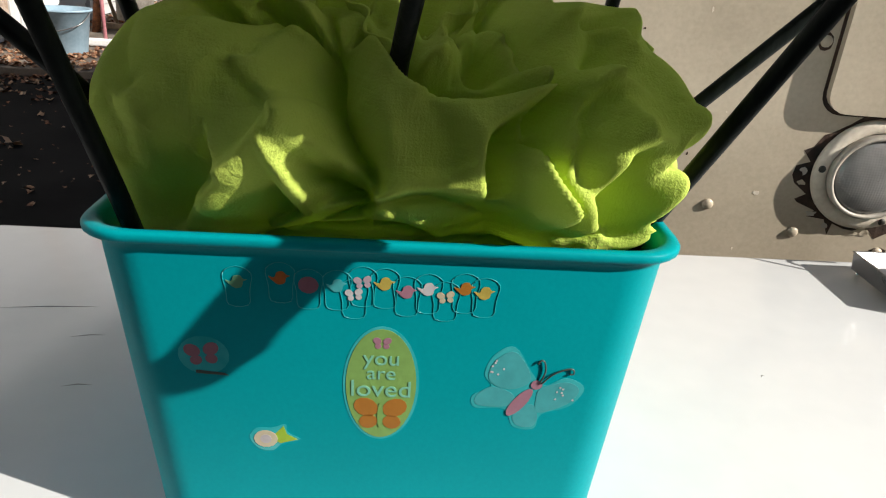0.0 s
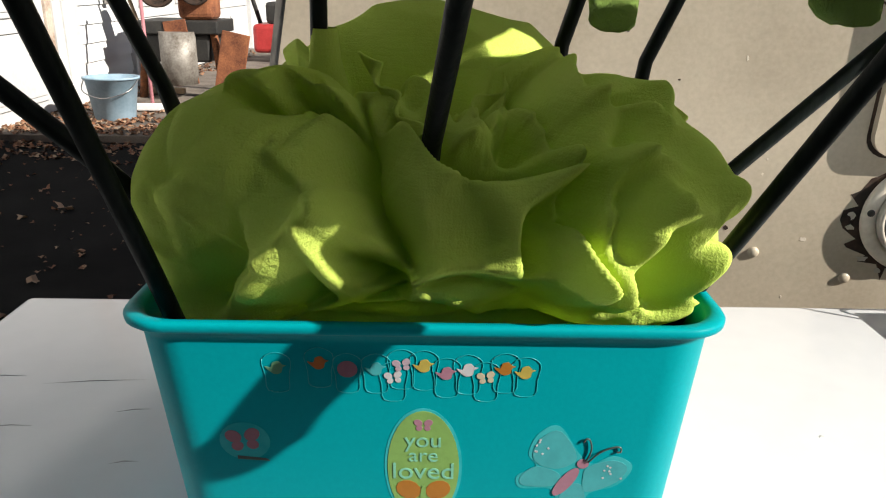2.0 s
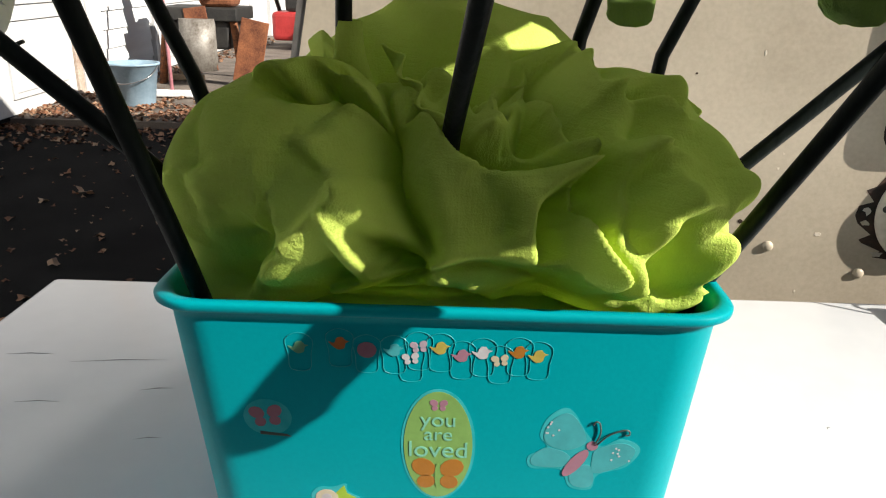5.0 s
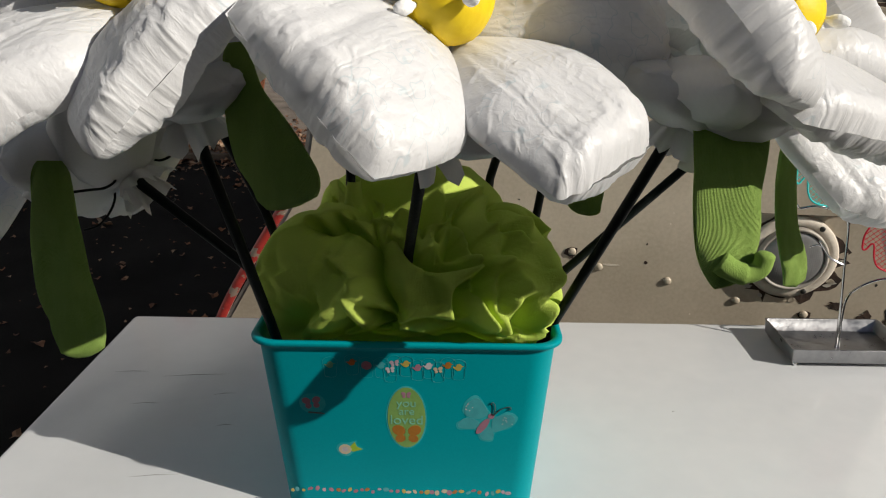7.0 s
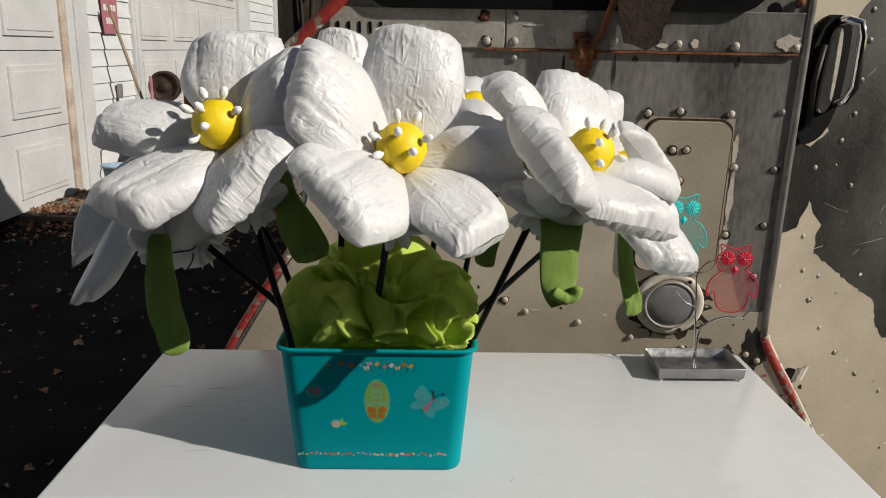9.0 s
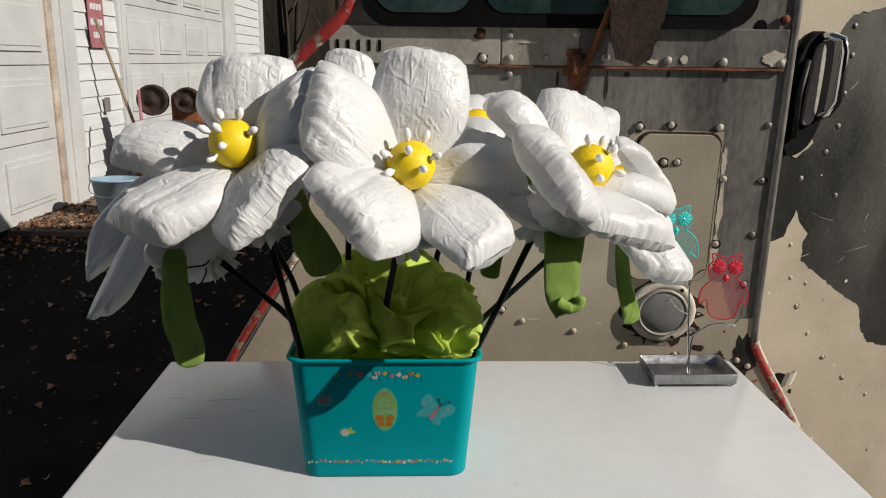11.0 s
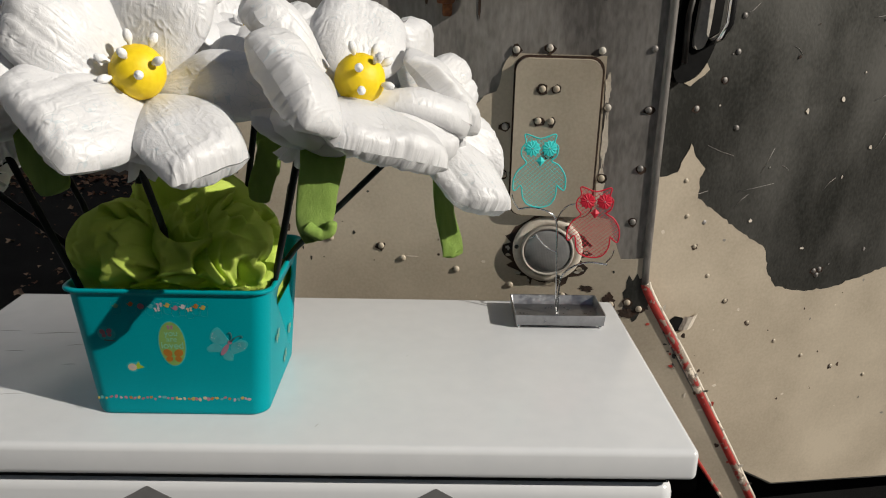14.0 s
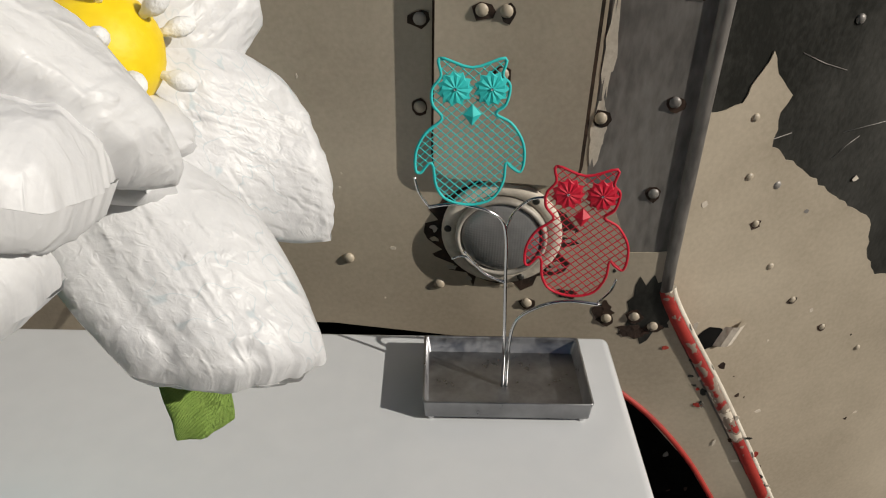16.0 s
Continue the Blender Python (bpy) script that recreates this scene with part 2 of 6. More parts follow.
def add_bump(mt, height, depth, strength):
    t = mt.node_tree
    b = t.nodes["Principled BSDF"]
    bp = t.nodes.new("ShaderNodeBump")
    bp.inputs["Strength"].default_value, bp.inputs["Distance"].default_value = strength, depth
    t.links.new(height, bp.inputs["Height"])
    if b.inputs["Normal"].links:
        t.links.new(b.inputs["Normal"].links[0].from_socket, bp.inputs["Normal"])
    t.links.new(bp.outputs[0], b.inputs["Normal"])


def noise_node(mt, vector, scale, detail=3.0, stretch=(1, 1, 1), ridged=False, twist=0.0):
    t = mt.node_tree
    mp = t.nodes.new("ShaderNodeMapping")
    mp.inputs["Scale"].default_value = stretch
    t.links.new(vector, mp.inputs[0])
    q = t.nodes.new("ShaderNodeTexNoise")
    if ridged:
        q.noise_type = "RIDGED_MULTIFRACTAL"
    q.inputs["Scale"].default_value, q.inputs["Detail"].default_value, q.inputs["Distortion"].default_value = scale, detail, twist
    t.links.new(mp.outputs[0], q.inputs["Vector"])
    return q.outputs[0]


def crumpled(mt):
    """Fine lengthwise wrinkles and crisp crumples of thin plastic, and a faint blue print."""
    t = mt.node_tree
    n, ln = t.nodes, t.links.new
    co = next(q for q in n if q.bl_idname == "ShaderNodeTexCoord")
    b = n["Principled BSDF"]
    uv = co.outputs["UV"]
    add_bump(mt, noise_node(mt, uv, 1.0, 3.0, (1.5, 0.28, 1), True, 0.5), 0.0016, 0.7)
    add_bump(mt, noise_node(mt, uv, 1.0, 2.5, (0.75, 0.6, 1), True, 1.2), 0.003, 0.6)
    add_bump(mt, noise_node(mt, uv, 1.0, 2.0, (3.0, 2.2, 1), True, 0.8), 0.0008, 0.45)
    b.inputs["Sheen Weight"].default_value = 0.15
    pr = noise_node(mt, uv, 0.7, 1.0)
    ar = noise_node(mt, uv, 0.15, 0.0)
    band = n.new("ShaderNodeValToRGB")
    el = band.color_ramp.elements
    el[0].position, el[1].position = 0.485, 0.515
    el[0].color = el[1].color = (0, 0, 0, 1)
    mid = el.new(0.5)
    mid.color = (1, 1, 1, 1)
    ln(pr, band.inputs[0])
    gate = n.new("ShaderNodeMapRange")
    gate.inputs[1].default_value, gate.inputs[2].default_value, gate.inputs[4].default_value = 0.52, 0.6, 0.4
    ln(ar, gate.inputs[0])
    mul = n.new("ShaderNodeMath")
    mul.operation = "MULTIPLY"
    ln(band.outputs[0], mul.inputs[0])
    ln(gate.outputs[0], mul.inputs[1])
    mix = n.new("ShaderNodeMix")
    mix.data_type = "RGBA"
    base = b.inputs["Base Color"].links[0].from_socket
    ln(mul.outputs[0], mix.inputs[0])
    ln(base, mix.inputs[6])
    mix.inputs[7].default_value = (0.38, 0.55, 0.62, 1)
    ln(mix.outputs[2], b.inputs["Base Color"])


crumpled(DIAPER)


def thin_cloth(mt, share, tint):
    """Lets part of the light through a thin fabric."""
    t = mt.node_tree
    out = next(q for q in t.nodes if q.bl_idname == "ShaderNodeOutputMaterial")
    tr = t.nodes.new("ShaderNodeBsdfTranslucent")
    tr.inputs[0].default_value = (*tint, 1)
    mix = t.nodes.new("ShaderNodeMixShader")
    mix.inputs[0].default_value = share
    t.links.new(t.nodes["Principled BSDF"].outputs[0], mix.inputs[1])
    t.links.new(tr.outputs[0], mix.inputs[2])
    t.links.new(mix.outputs[0], out.inputs[0])


thin_cloth(CLOTH, 0.22, (0.56, 0.75, 0.1))
thin_cloth(DIAPER, 0.2, (0.8, 0.79, 0.77))
for mt, level in ((ASPHALT, 0.08), (STEM, 0.12), (TEAL, 0.06), (RUBBER, 0.1), (CLOTH, 0.1), (BEIGE, 0.55), (OWL_TEAL, 0.25), (OWL_RED, 0.3)):
    mt.node_tree.nodes["Principled BSDF"].inputs["Specular IOR Level"].default_value = level
thin_cloth(SOCK, 0.15, (0.35, 0.55, 0.08))


def ribbed(mt):
    """Lengthwise ribs of a knitted sock."""
    t = mt.node_tree
    co = next(q for q in t.nodes if q.bl_idname == "ShaderNodeTexCoord").outputs["UV"]
    for way, scale, depth in (("X", 17.0, 0.0008), ("Y", 60.0, 0.0001)):
        w = t.nodes.new("ShaderNodeTexWave")
        w.bands_direction = way
        w.inputs["Scale"].default_value, w.inputs["Distortion"].default_value = scale, 0.4
        t.links.new(co, w.inputs["Vector"])
        add_bump(mt, w.outputs["Fac"], depth, 0.8)


ribbed(SOCK)


def woven(mt):
    """Loose threads that show where the fabric is stretched."""
    t = mt.node_tree
    co = next(q for q in t.nodes if q.bl_idname == "ShaderNodeTexCoord").outputs["Object"]
    total = noise_node(mt, co, 1.0, 1.0, (420, 420, 60))
    add_bump(mt, total, 0.001, 0.5)
    add_bump(mt, noise_node(mt, co, 1.0, 1.0, (60, 60, 500)), 0.001, 0.4)


woven(CLOTH)


# ---- ground ----
def ground_height(y):
    return 0.2 * min(1.0, max(0.0, (y - 0.9) / 4.1))


def make_ground():
    bm = shape()
    xs = [-400, -60, -15, -6, -3.2, -1.5, 0, 2, 6, 15, 60, 400]
    ys = [-400, -60, -12, -3, 0, 0.9, 2, 3, 4, 5.0, 6.5, 9, 14, 60, 400]
    rows = [[bm.verts.new((x, y, ground_height(y))) for x in xs] for y in ys]
    for a, b in zip(rows, rows[1:]):
        for k in range(len(xs) - 1):
            bm.faces.new((a[k], a[k + 1], b[k + 1], b[k]))
    tagged(part("ground", bm, ASPHALT), "dark worn asphalt driveway, shade held in its colour, with scattered leaves", "driveway", kind="structure")
    bm = shape()
    box(bm, (-3.1, 4.35, 0.0), (-1.0, 13.0, 0.212), 0.004)
    ob = part("pavement", bm, APRON)
    tagged(ob, "pale worn concrete apron before the garage doors", "apron", kind="structure")


# ---- garage ----
GARAGE = frame_from((-2.767, 5.164, 0.192), (0.02, 1.0, 0.0), (0.0, 0.0, 1.0))


def garage_door(name, s0, s1, label):
    e = thing(name, label, "garage door", kind="structure", turn=GARAGE)
    w = s1 - s0
    n = max(3, round(w / 0.92))
    for r in range(4):
        bm = shape()
        z0, z1 = 0.02 + r * 0.565, 0.02 + (r + 1) * 0.565 - 0.006
        box(bm, (s0, 0.02, z0), (s1, 0.06, z1), 0.004)
        for k in range(n):
            a = s0 + w * (k + 0.12) / n
            b = s0 + w * (k + 0.88) / n
            box(bm, (a, 0.004, z0 + 0.1), (b, 0.03, z1 - 0.1), 0.0)
            box(bm, (a + 0.035, -0.004, z0 + 0.135), (b - 0.035, 0.03, z1 - 0.135), 0.006)
        part("door_section", bm, WHITE_PAINT, e)
    bm = shape()
    box(bm, (s0, 0.015, 0.0), (s1, 0.065, 0.025), 0.004)
    part("bottom_seal", bm, RUBBER, e)
    return e


def trim_board(s0, s1, z0, z1, mat=WHITE_PAINT, proud=0.03, label="white painted wooden door trim"):
    bm = shape()
    box(bm, (s0, -proud, z0), (s1, 0.08, z1), 0.004, m=GARAGE)
    tagged(part("trim", bm, mat), label, "trim", kind="structure")


def siding(s0, s1, z0, z1):
    e = thing("wall_garage", "white horizontal vinyl lap siding on the garage", "wall", kind="structure", turn=GARAGE)
    bm = shape()
    box(bm, (s0, 0.03, z0), (s1, 0.2, z1))
    part("sheathing", bm, VINYL, e)
    z = z0
    while z < z1 - 0.02:
        bm = shape()
        h = min(0.142, z1 - z)
        v = [bm.verts.new(p) for p in ((s0, 0.011, z), (s1, 0.011, z), (s1, 0.026, z + h), (s0, 0.026, z + h), (s0, 0.029, z), (s1, 0.029, z), (s1, 0.029, z + h), (s0, 0.029, z + h))]
        for q in ((0, 1, 2, 3), (4, 5, 1, 0), (7, 6, 5, 4), (3, 2, 6, 7), (0, 3, 7, 4), (1, 5, 6, 2)):
            bm.faces.new([v[i] for i in q])
        part("siding_board", bm, VINYL, e)
        z += 0.142


def make_garage():
    garage_door("door_1", -2.68, 0.07, "white panelled overhead garage door, closed and weathered")
    garage_door("door_2", 1.6, 5.35, "white panelled overhead garage door, closed and sunlit")
    trim_board(0.07, 0.15, 0.0, 2.4, JAMB_WOOD, 0.0, "stained bare wood edge of the door jamb")
    trim_board(0.15, 0.26, 0.0, 2.45, proud=0.012)
    trim_board(0.26, 0.37, 0.0, 2.45, proud=0.028)
    trim_board(0.37, 0.5, 0.0, 2.45, proud=0.018)
    trim_board(1.46, 1.51, 0.0, 2.45, proud=0.02)
    trim_board(1.51, 1.6, 0.0, 2.45, proud=0.03)
    trim_board(5.35, 5.7, 0.0, 2.45, proud=0.03)
    trim_board(5.7, 6.03, 0.0, 2.45, proud=0.015)
    trim_board(7.8, 7.98, 0.0, 3.2)
    trim_board(-2.83, -2.68, 0.0, 2.45)
    siding(0.5, 1.46, 0.02, 3.2)
    siding(6.03, 7.8, 0.02, 3.2)
    siding(-2.68, 0.5, 2.45, 3.2)
    siding(1.46, 6.03, 2.45, 3.2)
    siding(-6.0, -2.83, 0.02, 3.2)
    bm = shape()
    box(bm, (-6.0, 0.2, -0.4), (7.98, 6.0, 3.2), m=GARAGE)
    tagged(part("wall_inner", bm, VINYL), "plain body of the garage behind its doors", "wall", kind="structure")
    bm = shape()
    prism(bm, [(-6.4, 3.2), (8.4, 3.2), (8.4, 3.35), (-6.4, 3.35)], 6.6, m=GARAGE @ Matrix.Translation((0, -0.4, 0)))
    tagged(part("roof", bm, GREY_PAINT), "flat grey roof over the garage", "roof", kind="structure")


# ---- truck ----
FRONT = frame_from((0.0, 0.7286, 0.0), (0.9934, -0.1147, 0.0), (-0.0101, -0.0874, 0.9961))
SIDE = frame_from((0.8, 0.6195, 0.0), (0.9651, 0.2619, 0.0), (0.013, -0.048, 0.9988))


def jagged(pts, step=0.03, amp=0.008, seed=1, keep=()):
    """An outline with torn edges; sides listed in keep stay straight."""
    rnd = random.Random(seed)
    out = []
    for k, a in enumerate(pts):
        b = pts[(k + 1) % len(pts)]
        out.append(a)
        if k in keep:
            continue
        d = math.hypot(b[0] - a[0], b[1] - a[1])
        n = max(1, int(d / step))
        for j in range(1, n):
            f = j / n
            nx, ny = -(b[1] - a[1]) / d, (b[0] - a[0]) / d
            q = rnd.uniform(-amp, amp)
            out.append((a[0] + (b[0] - a[0]) * f + nx * q, a[1] + (b[1] - a[1]) * f + ny * q))
    return out


def lathe(bm, prof, m, n=48, mi=0):
    """A turned shape from (radius, height) pairs, its axis along -y of m."""
    rows = [[bm.verts.new(m @ Vector((r * math.cos(2 * math.pi * k / n), -h, r * math.sin(2 * math.pi * k / n)))) for k in range(n)] for r, h in prof]
    for a, b in zip(rows, rows[1:]):
        for k in range(n):
            f = bm.faces.new((a[k], a[(k + 1) % n], b[(k + 1) % n], b[k]))
            f.smooth = True
            f.material_index = mi


def blot(cx, cz, rx, rz, seed, n=26, rough=0.3):
    """A ragged patch outline."""
    rnd = random.Random(seed)
    return [(cx + rx * math.cos(2 * math.pi * k / n) * (1 + rnd.uniform(-rough, rough)), cz + rz * math.sin(2 * math.pi * k / n) * (1 + rnd.uniform(-rough, rough))) for k in range(n)]


def make_truck():
    e = thing("old_truck", "old flat-fronted truck cab with peeling beige paint and bare aluminium", "truck")

    def at(m, x, y, z):
        return m @ Vector((x, y, z))

    def sheet(name, pts, mat, base, out, thick, label=""):
        bm = shape()
        prism(bm, pts, thick, m=base @ Matrix.Translation((0, -out, 0)))
        return part(name, bm, mat, e, label)

    arch = [(1.075, 0.25), (1.0, 0.36), (0.92, 0.49), (0.84, 0.585), (0.74, 0.665), (0.58, 0.7), (0.4, 0.705), (0.2, 0.69), (0.05, 0.61), (-0.1, 0.55), (-0.22, 0.4), (-0.3, 0.25)]
    body = [(-0.52, 0.25), (-0.43, 0.62), (-0.215, 0.97), (-0.16, 1.25), (-0.125, 1.44), (-0.066, 1.547), (0.0, 1.8), (0.0, 2.3), (0.8, 2.3), (0.822, 1.5), (0.826, 0.803), (1.15, 0.25)]
    sheet("front_panel", body + arch, BARE, FRONT, 0.0, 0.03, "bare weathered aluminium front panel")
    paint = [(-0.5, 0.25), (-0.42, 0.62), (-0.205, 0.97), (-0.155, 1.2), (0.12, 1.22), (0.3, 1.17), (0.42, 1.155), (0.442, 1.164), (0.455, 1.18), (0.475, 1.2), (0.5, 1.21), (0.51, 1.255), (0.53, 1.285), (0.71, 1.284), (0.714, 0.956), (0.745, 0.95), (0.762, 0.9), (0.777, 0.862), (0.824, 0.868), (0.826, 0.8), (0.84, 0.77), (1.14, 0.25)]
    sheet("beige_paint", jagged(paint, 0.014, 0.0035, 3, keep=(0, 1, 2, 12, 13, 18, 19, 20, 21)) + arch, BEIGE, FRONT, 0.0018, 0.0012, "faded beige paint, torn at its edge")
    # peeled places
    sheet("peeled_patch", blot(0.815, 0.775, 0.028, 0.05, 11, 24, 0.22), DARK_BARE, FRONT, 0.0022, 0.0004)
    for k, (x, z, rx, rz) in enumerate(((0.8, 0.735, 0.02, 0.012), (0.71, 0.79, 0.014, 0.008), (0.76, 0.765, 0.012, 0.016), (0.33, 0.845, 0.012, 0.002), (0.72, 1.12, 0.006, 0.05), (0.719, 1.02, 0.008, 0.04), (0.717, 1.22, 0.006, 0.03))):
        sheet("peeled_patch", blot(x, z, rx, rz, 20 + k), DARK_RUST if k < 3 else CREAM, FRONT, 0.0026, 0.0004)
    for k, (x, z, rx, rz) in enumerate(((0.79, 1.434, 0.022, 0.014), (0.612, 1.43, 0.008, 0.008), (0.55, 1.425, 0.01, 0.005), (0.3, 1.46, 0.02, 0.002))):
        sheet("paint_chip", blot(x, z, rx, rz, 40 + k, 18, 0.25), CREAM, FRONT, 0.0065, 0.0006)
    # drips under the belt, pale scuffs and many small chips
    for x, z, w, h in ((0.462, 1.375, 0.0025, 0.03), (0.5, 1.398, 0.006, 0.006), (0.585, 1.4, 0.004, 0.008), (0.36, 1.39, 0.003, 0.018), (0.7, 1.395, 0.003, 0.012)):
        sheet("rust_drip", blot(x, z, w, h, int(x * 1000), 12, 0.35), DARK_RUST, FRONT, 0.0012, 0.0004)
    chips = random.Random(31)
    for k in range(46):
        x, z = chips.uniform(-0.1, 0.8), chips.uniform(0.74, 1.2)
        r = chips.choice((0.0012, 0.0016, 0.002, 0.003))
        if z < 1.1 and not (0.5 < x < 0.74 and z > 0.76):
            sheet("paint_chip", blot(x, z, r * chips.uniform(0.7, 1.6), r * chips.uniform(0.7, 2.0), 300 + k, 8, 0.4), chips.choice((DARK_RUST, DARK_BARE, CREAM)), FRONT, 0.0022, 0.0004)
    for k in range(60):
        x, z = chips.uniform(0.03, 0.9), chips.uniform(0.3, 1.45)
        r = chips.choice((0.0012, 0.0018, 0.0025, 0.0035))
        sheet("paint_chip", blot(x, z, r * chips.uniform(0.7, 1.6), r * chips.uniform(0.7, 2.0), 400 + k, 8, 0.4), chips.choice((DARK_RUST, BARE, CREAM)), SIDE, -0.0018, 0.0004)
    for k in range(16):
        x, z = chips.uniform(0.1, 0.7), chips.uniform(0.95, 1.45)
        a, ln = chips.uniform(-1.2, 1.2), chips.uniform(0.02, 0.09)
        bm = shape()
        tube(bm, [at(SIDE, x, 0.0038, z), at(SIDE, x + ln * 0.5 * math.cos(a), 0.0036, z + ln * 0.5 * math.sin(a) + chips.uniform(-0.006, 0.006)), at(SIDE, x + ln * math.cos(a), 0.0038, z + ln * math.sin(a))], 0.0006, 4)
        part("scratch", bm, BARE, e)
    # black sheet closing the wheel arch, its inner shade put into the colour
    sheet("wheel_well_shade", [(-0.4, 0.02), (1.1, 0.02), (1.1, 0.78), (-0.22, 0.78)], RUBBER, FRONT, -0.3, 0.04)
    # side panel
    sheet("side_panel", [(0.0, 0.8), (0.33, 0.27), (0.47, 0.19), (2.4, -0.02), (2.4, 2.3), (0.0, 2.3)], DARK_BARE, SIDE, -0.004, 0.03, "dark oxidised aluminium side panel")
    low = [(0.012, 0.8), (0.34, 0.27), (0.47, 0.195), (2.39, -0.01), (2.39, 0.9), (0.9, 0.85), (0.66, 0.785), (0.52, 0.745), (0.44, 0.742), (0.36, 0.76), (0.33, 0.8), (0.31, 0.86), (0.265, 0.885), (0.19, 0.936), (0.118, 0.985), (0.115, 1.03), (0.125, 1.05), (0.105, 1.07), (0.083, 1.105), (0.06, 1.045), (0.009, 1.035)]
    sheet("beige_paint", jagged(low, 0.01, 0.003, 5, keep=(0, 1, 2, 3, 20)), BEIGE, SIDE, -0.0022, 0.0012, "faded beige paint with a torn upper edge")
    up = [(0.012, 1.44), (0.03, 1.45), (0.06, 1.46), (0.11, 1.47), (0.125, 1.49), (0.135, 1.505), (0.15, 1.522), (0.21, 1.534), (0.3, 1.56), (0.3, 2.28), (0.012, 2.28)]
    sheet("beige_paint", jagged(up, 0.012, 0.003, 8, keep=(8, 9, 10)), BEIGE, SIDE, -0.0022, 0.0012)
    sheet("beige_paint", jagged([(0.03, 1.262), (0.035, 1.235), (0.06, 1.222), (0.075, 1.235), (0.1, 1.255), (0.09, 1.27)], 0.012, 0.003, 9), BEIGE, SIDE, -0.0022, 0.0012)
    # a torn flap of skin
    sheet("torn_hole", blot(0.112, 0.69, 0.024, 0.018, 51, 14, 0.3), RUBBER, SIDE, -0.0012, 0.0004)
    bm = shape()
    g = [[bm.verts.new(at(SIDE, 0.118 + 0.008 * i + 0.004 * j, 0.001 - 0.011 * math.sin(i * 0.7), 0.674 + 0.011 * j + 0.002 * i)) for i in range(5)] for j in range(4)]
    for r0, r1 in zip(g, g[1:]):
        for i in range(4):
            bm.faces.new((r0[i], r0[i + 1], r1[i + 1], r1[i]))
    part("torn_flap", bm, CREAM, e)
    # far side and roof of the cab
    left = frame_from(FRONT @ Vector((-0.16, 0.03, 0)), (0.05, 1.0, 0), (0, 0, 1))
    bm = shape()
    box(bm, (0.0, -0.03, 0.25), (1.9, 0.0, 1.1), m=left)
    part("cab_side", bm, BEIGE, e)
    bm = shape()
    box(bm, (0.0, -0.2, 1.1), (1.9, -0.17, 2.3), m=left)
    part("cab_side", bm, BEIGE, e)
    # body of the cab behind its panels, black below as the arch's shade
    for z0, z1, near in ((1.02, 2.27, 0.06), (0.3, 1.01, 0.45)):
        plan = [(0.03, 0.73 + near), (0.79, 0.64 + near), (3.05, 1.25 + near), (2.6, 3.0), (0.12, 2.7)]
        bm = shape()
        lo = [bm.verts.new((x, y, z0)) for x, y in plan]
        hi = [bm.verts.new((x, y, z1)) for x, y in plan]
        for k in range(5):
            j = (k + 1) % 5
            bm.faces.new((lo[k], lo[j], hi[j], hi[k]))
        bm.faces.new(lo[::-1])
        bm.faces.new(hi)
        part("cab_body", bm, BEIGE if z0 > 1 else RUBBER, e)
    bm = shape()
    lo = [bm.verts.new((x, y, 2.3)) for x, y in ((-0.03, 0.5), (0.8, 0.4), (3.12, 1.12), (2.65, 3.05), (0.08, 2.75))]
    hi = [bm.verts.new((v.co.x, v.co.y, 2.35)) for v in lo]
    for k in range(5):
        j = (k + 1) % 5
        bm.faces.new((lo[k], lo[j], hi[j], hi[k]))
    bm.faces.new(lo[::-1])
    bm.faces.new(hi)
    part("cab_roof", bm, BEIGE, e)
    # mouldings
    bm = shape()
    tube(bm, [at(FRONT, x, 0.002, z) for x, z in ((0.818, 2.3), (0.823, 1.5), (0.827, 1.1), (0.831, 0.85), (0.833, 0.806))], 0.0085, 12)
    part("corner_moulding", bm, BARE, e)
    bm = shape()
    tube(bm, [at(FRONT, x, -0.004, z) for x, z in smooth_outline([(-0.06, 1.56), (-0.085, 1.51), (-0.15, 1.45), (-0.215, 1.39), (-0.24, 1.34)], 6, False)], 0.014, 12)
    part("edge_moulding", bm, FLAKE, e)
    for pts in ([(0.833, 0.808), (0.84, 0.79), (0.862, 0.75), (0.92, 0.655), (0.98, 0.55), (1.14, 0.26)], [(-0.205, 0.99), (-0.3, 0.85), (-0.389, 0.706), (-0.44, 0.58), (-0.5, 0.4)]):
        bm = shape()
        tube(bm, [at(FRONT, x, 0.002, z) for x, z in smooth_outline(pts, 6, False)], 0.0095, 12)
        moulding = part("edge_moulding", bm, FLAKE, e, "moulding with flaking red and cream paint")
        bm = shape()
        tube(bm, [at(FRONT, x + 0.0082, 0.002, z + 0.0035) for x, z in smooth_outline(pts, 6, False)], 0.0042, 10)
        part("moulding_bead", bm, CREAM, moulding, "cream painted bead with red flakes beside it")
    bm = shape()
    tube(bm, [at(FRONT, x + 0.002, -0.002, z + 0.003) for x, z in smooth_outline(arch[:5], 6, False)], 0.0045, 6)
    part("arch_lip", bm, FLAKE, e)
    rnd = random.Random(17)
    for k in range(34):
        f = rnd.random()
        x, z = 0.845 + 0.29 * f + rnd.uniform(-0.03, 0.03), 0.77 - 0.5 * f + rnd.uniform(-0.012, 0.012)
        sheet("paint_chip", blot(x, z, rnd.uniform(0.002, 0.006), rnd.uniform(0.002, 0.007), 60 + k, 9, 0.4), rnd.choice((DARK_RUST, CREAM, RED_PAINT, DARK_BARE)), FRONT, 0.003, 0.0006)
    # cover plate and its dark gap
    sheet("plate_gap", rounded(0.533, 0.952, 0.708, 1.283, 0.027), DARK_RUST, FRONT, 0.003, 0.0006)
    sheet("cover_plate", rounded(0.537, 0.957, 0.703, 1.278, 0.025), BEIGE, FRONT, 0.015, 0.012, "beige cover plate with rounded corners")
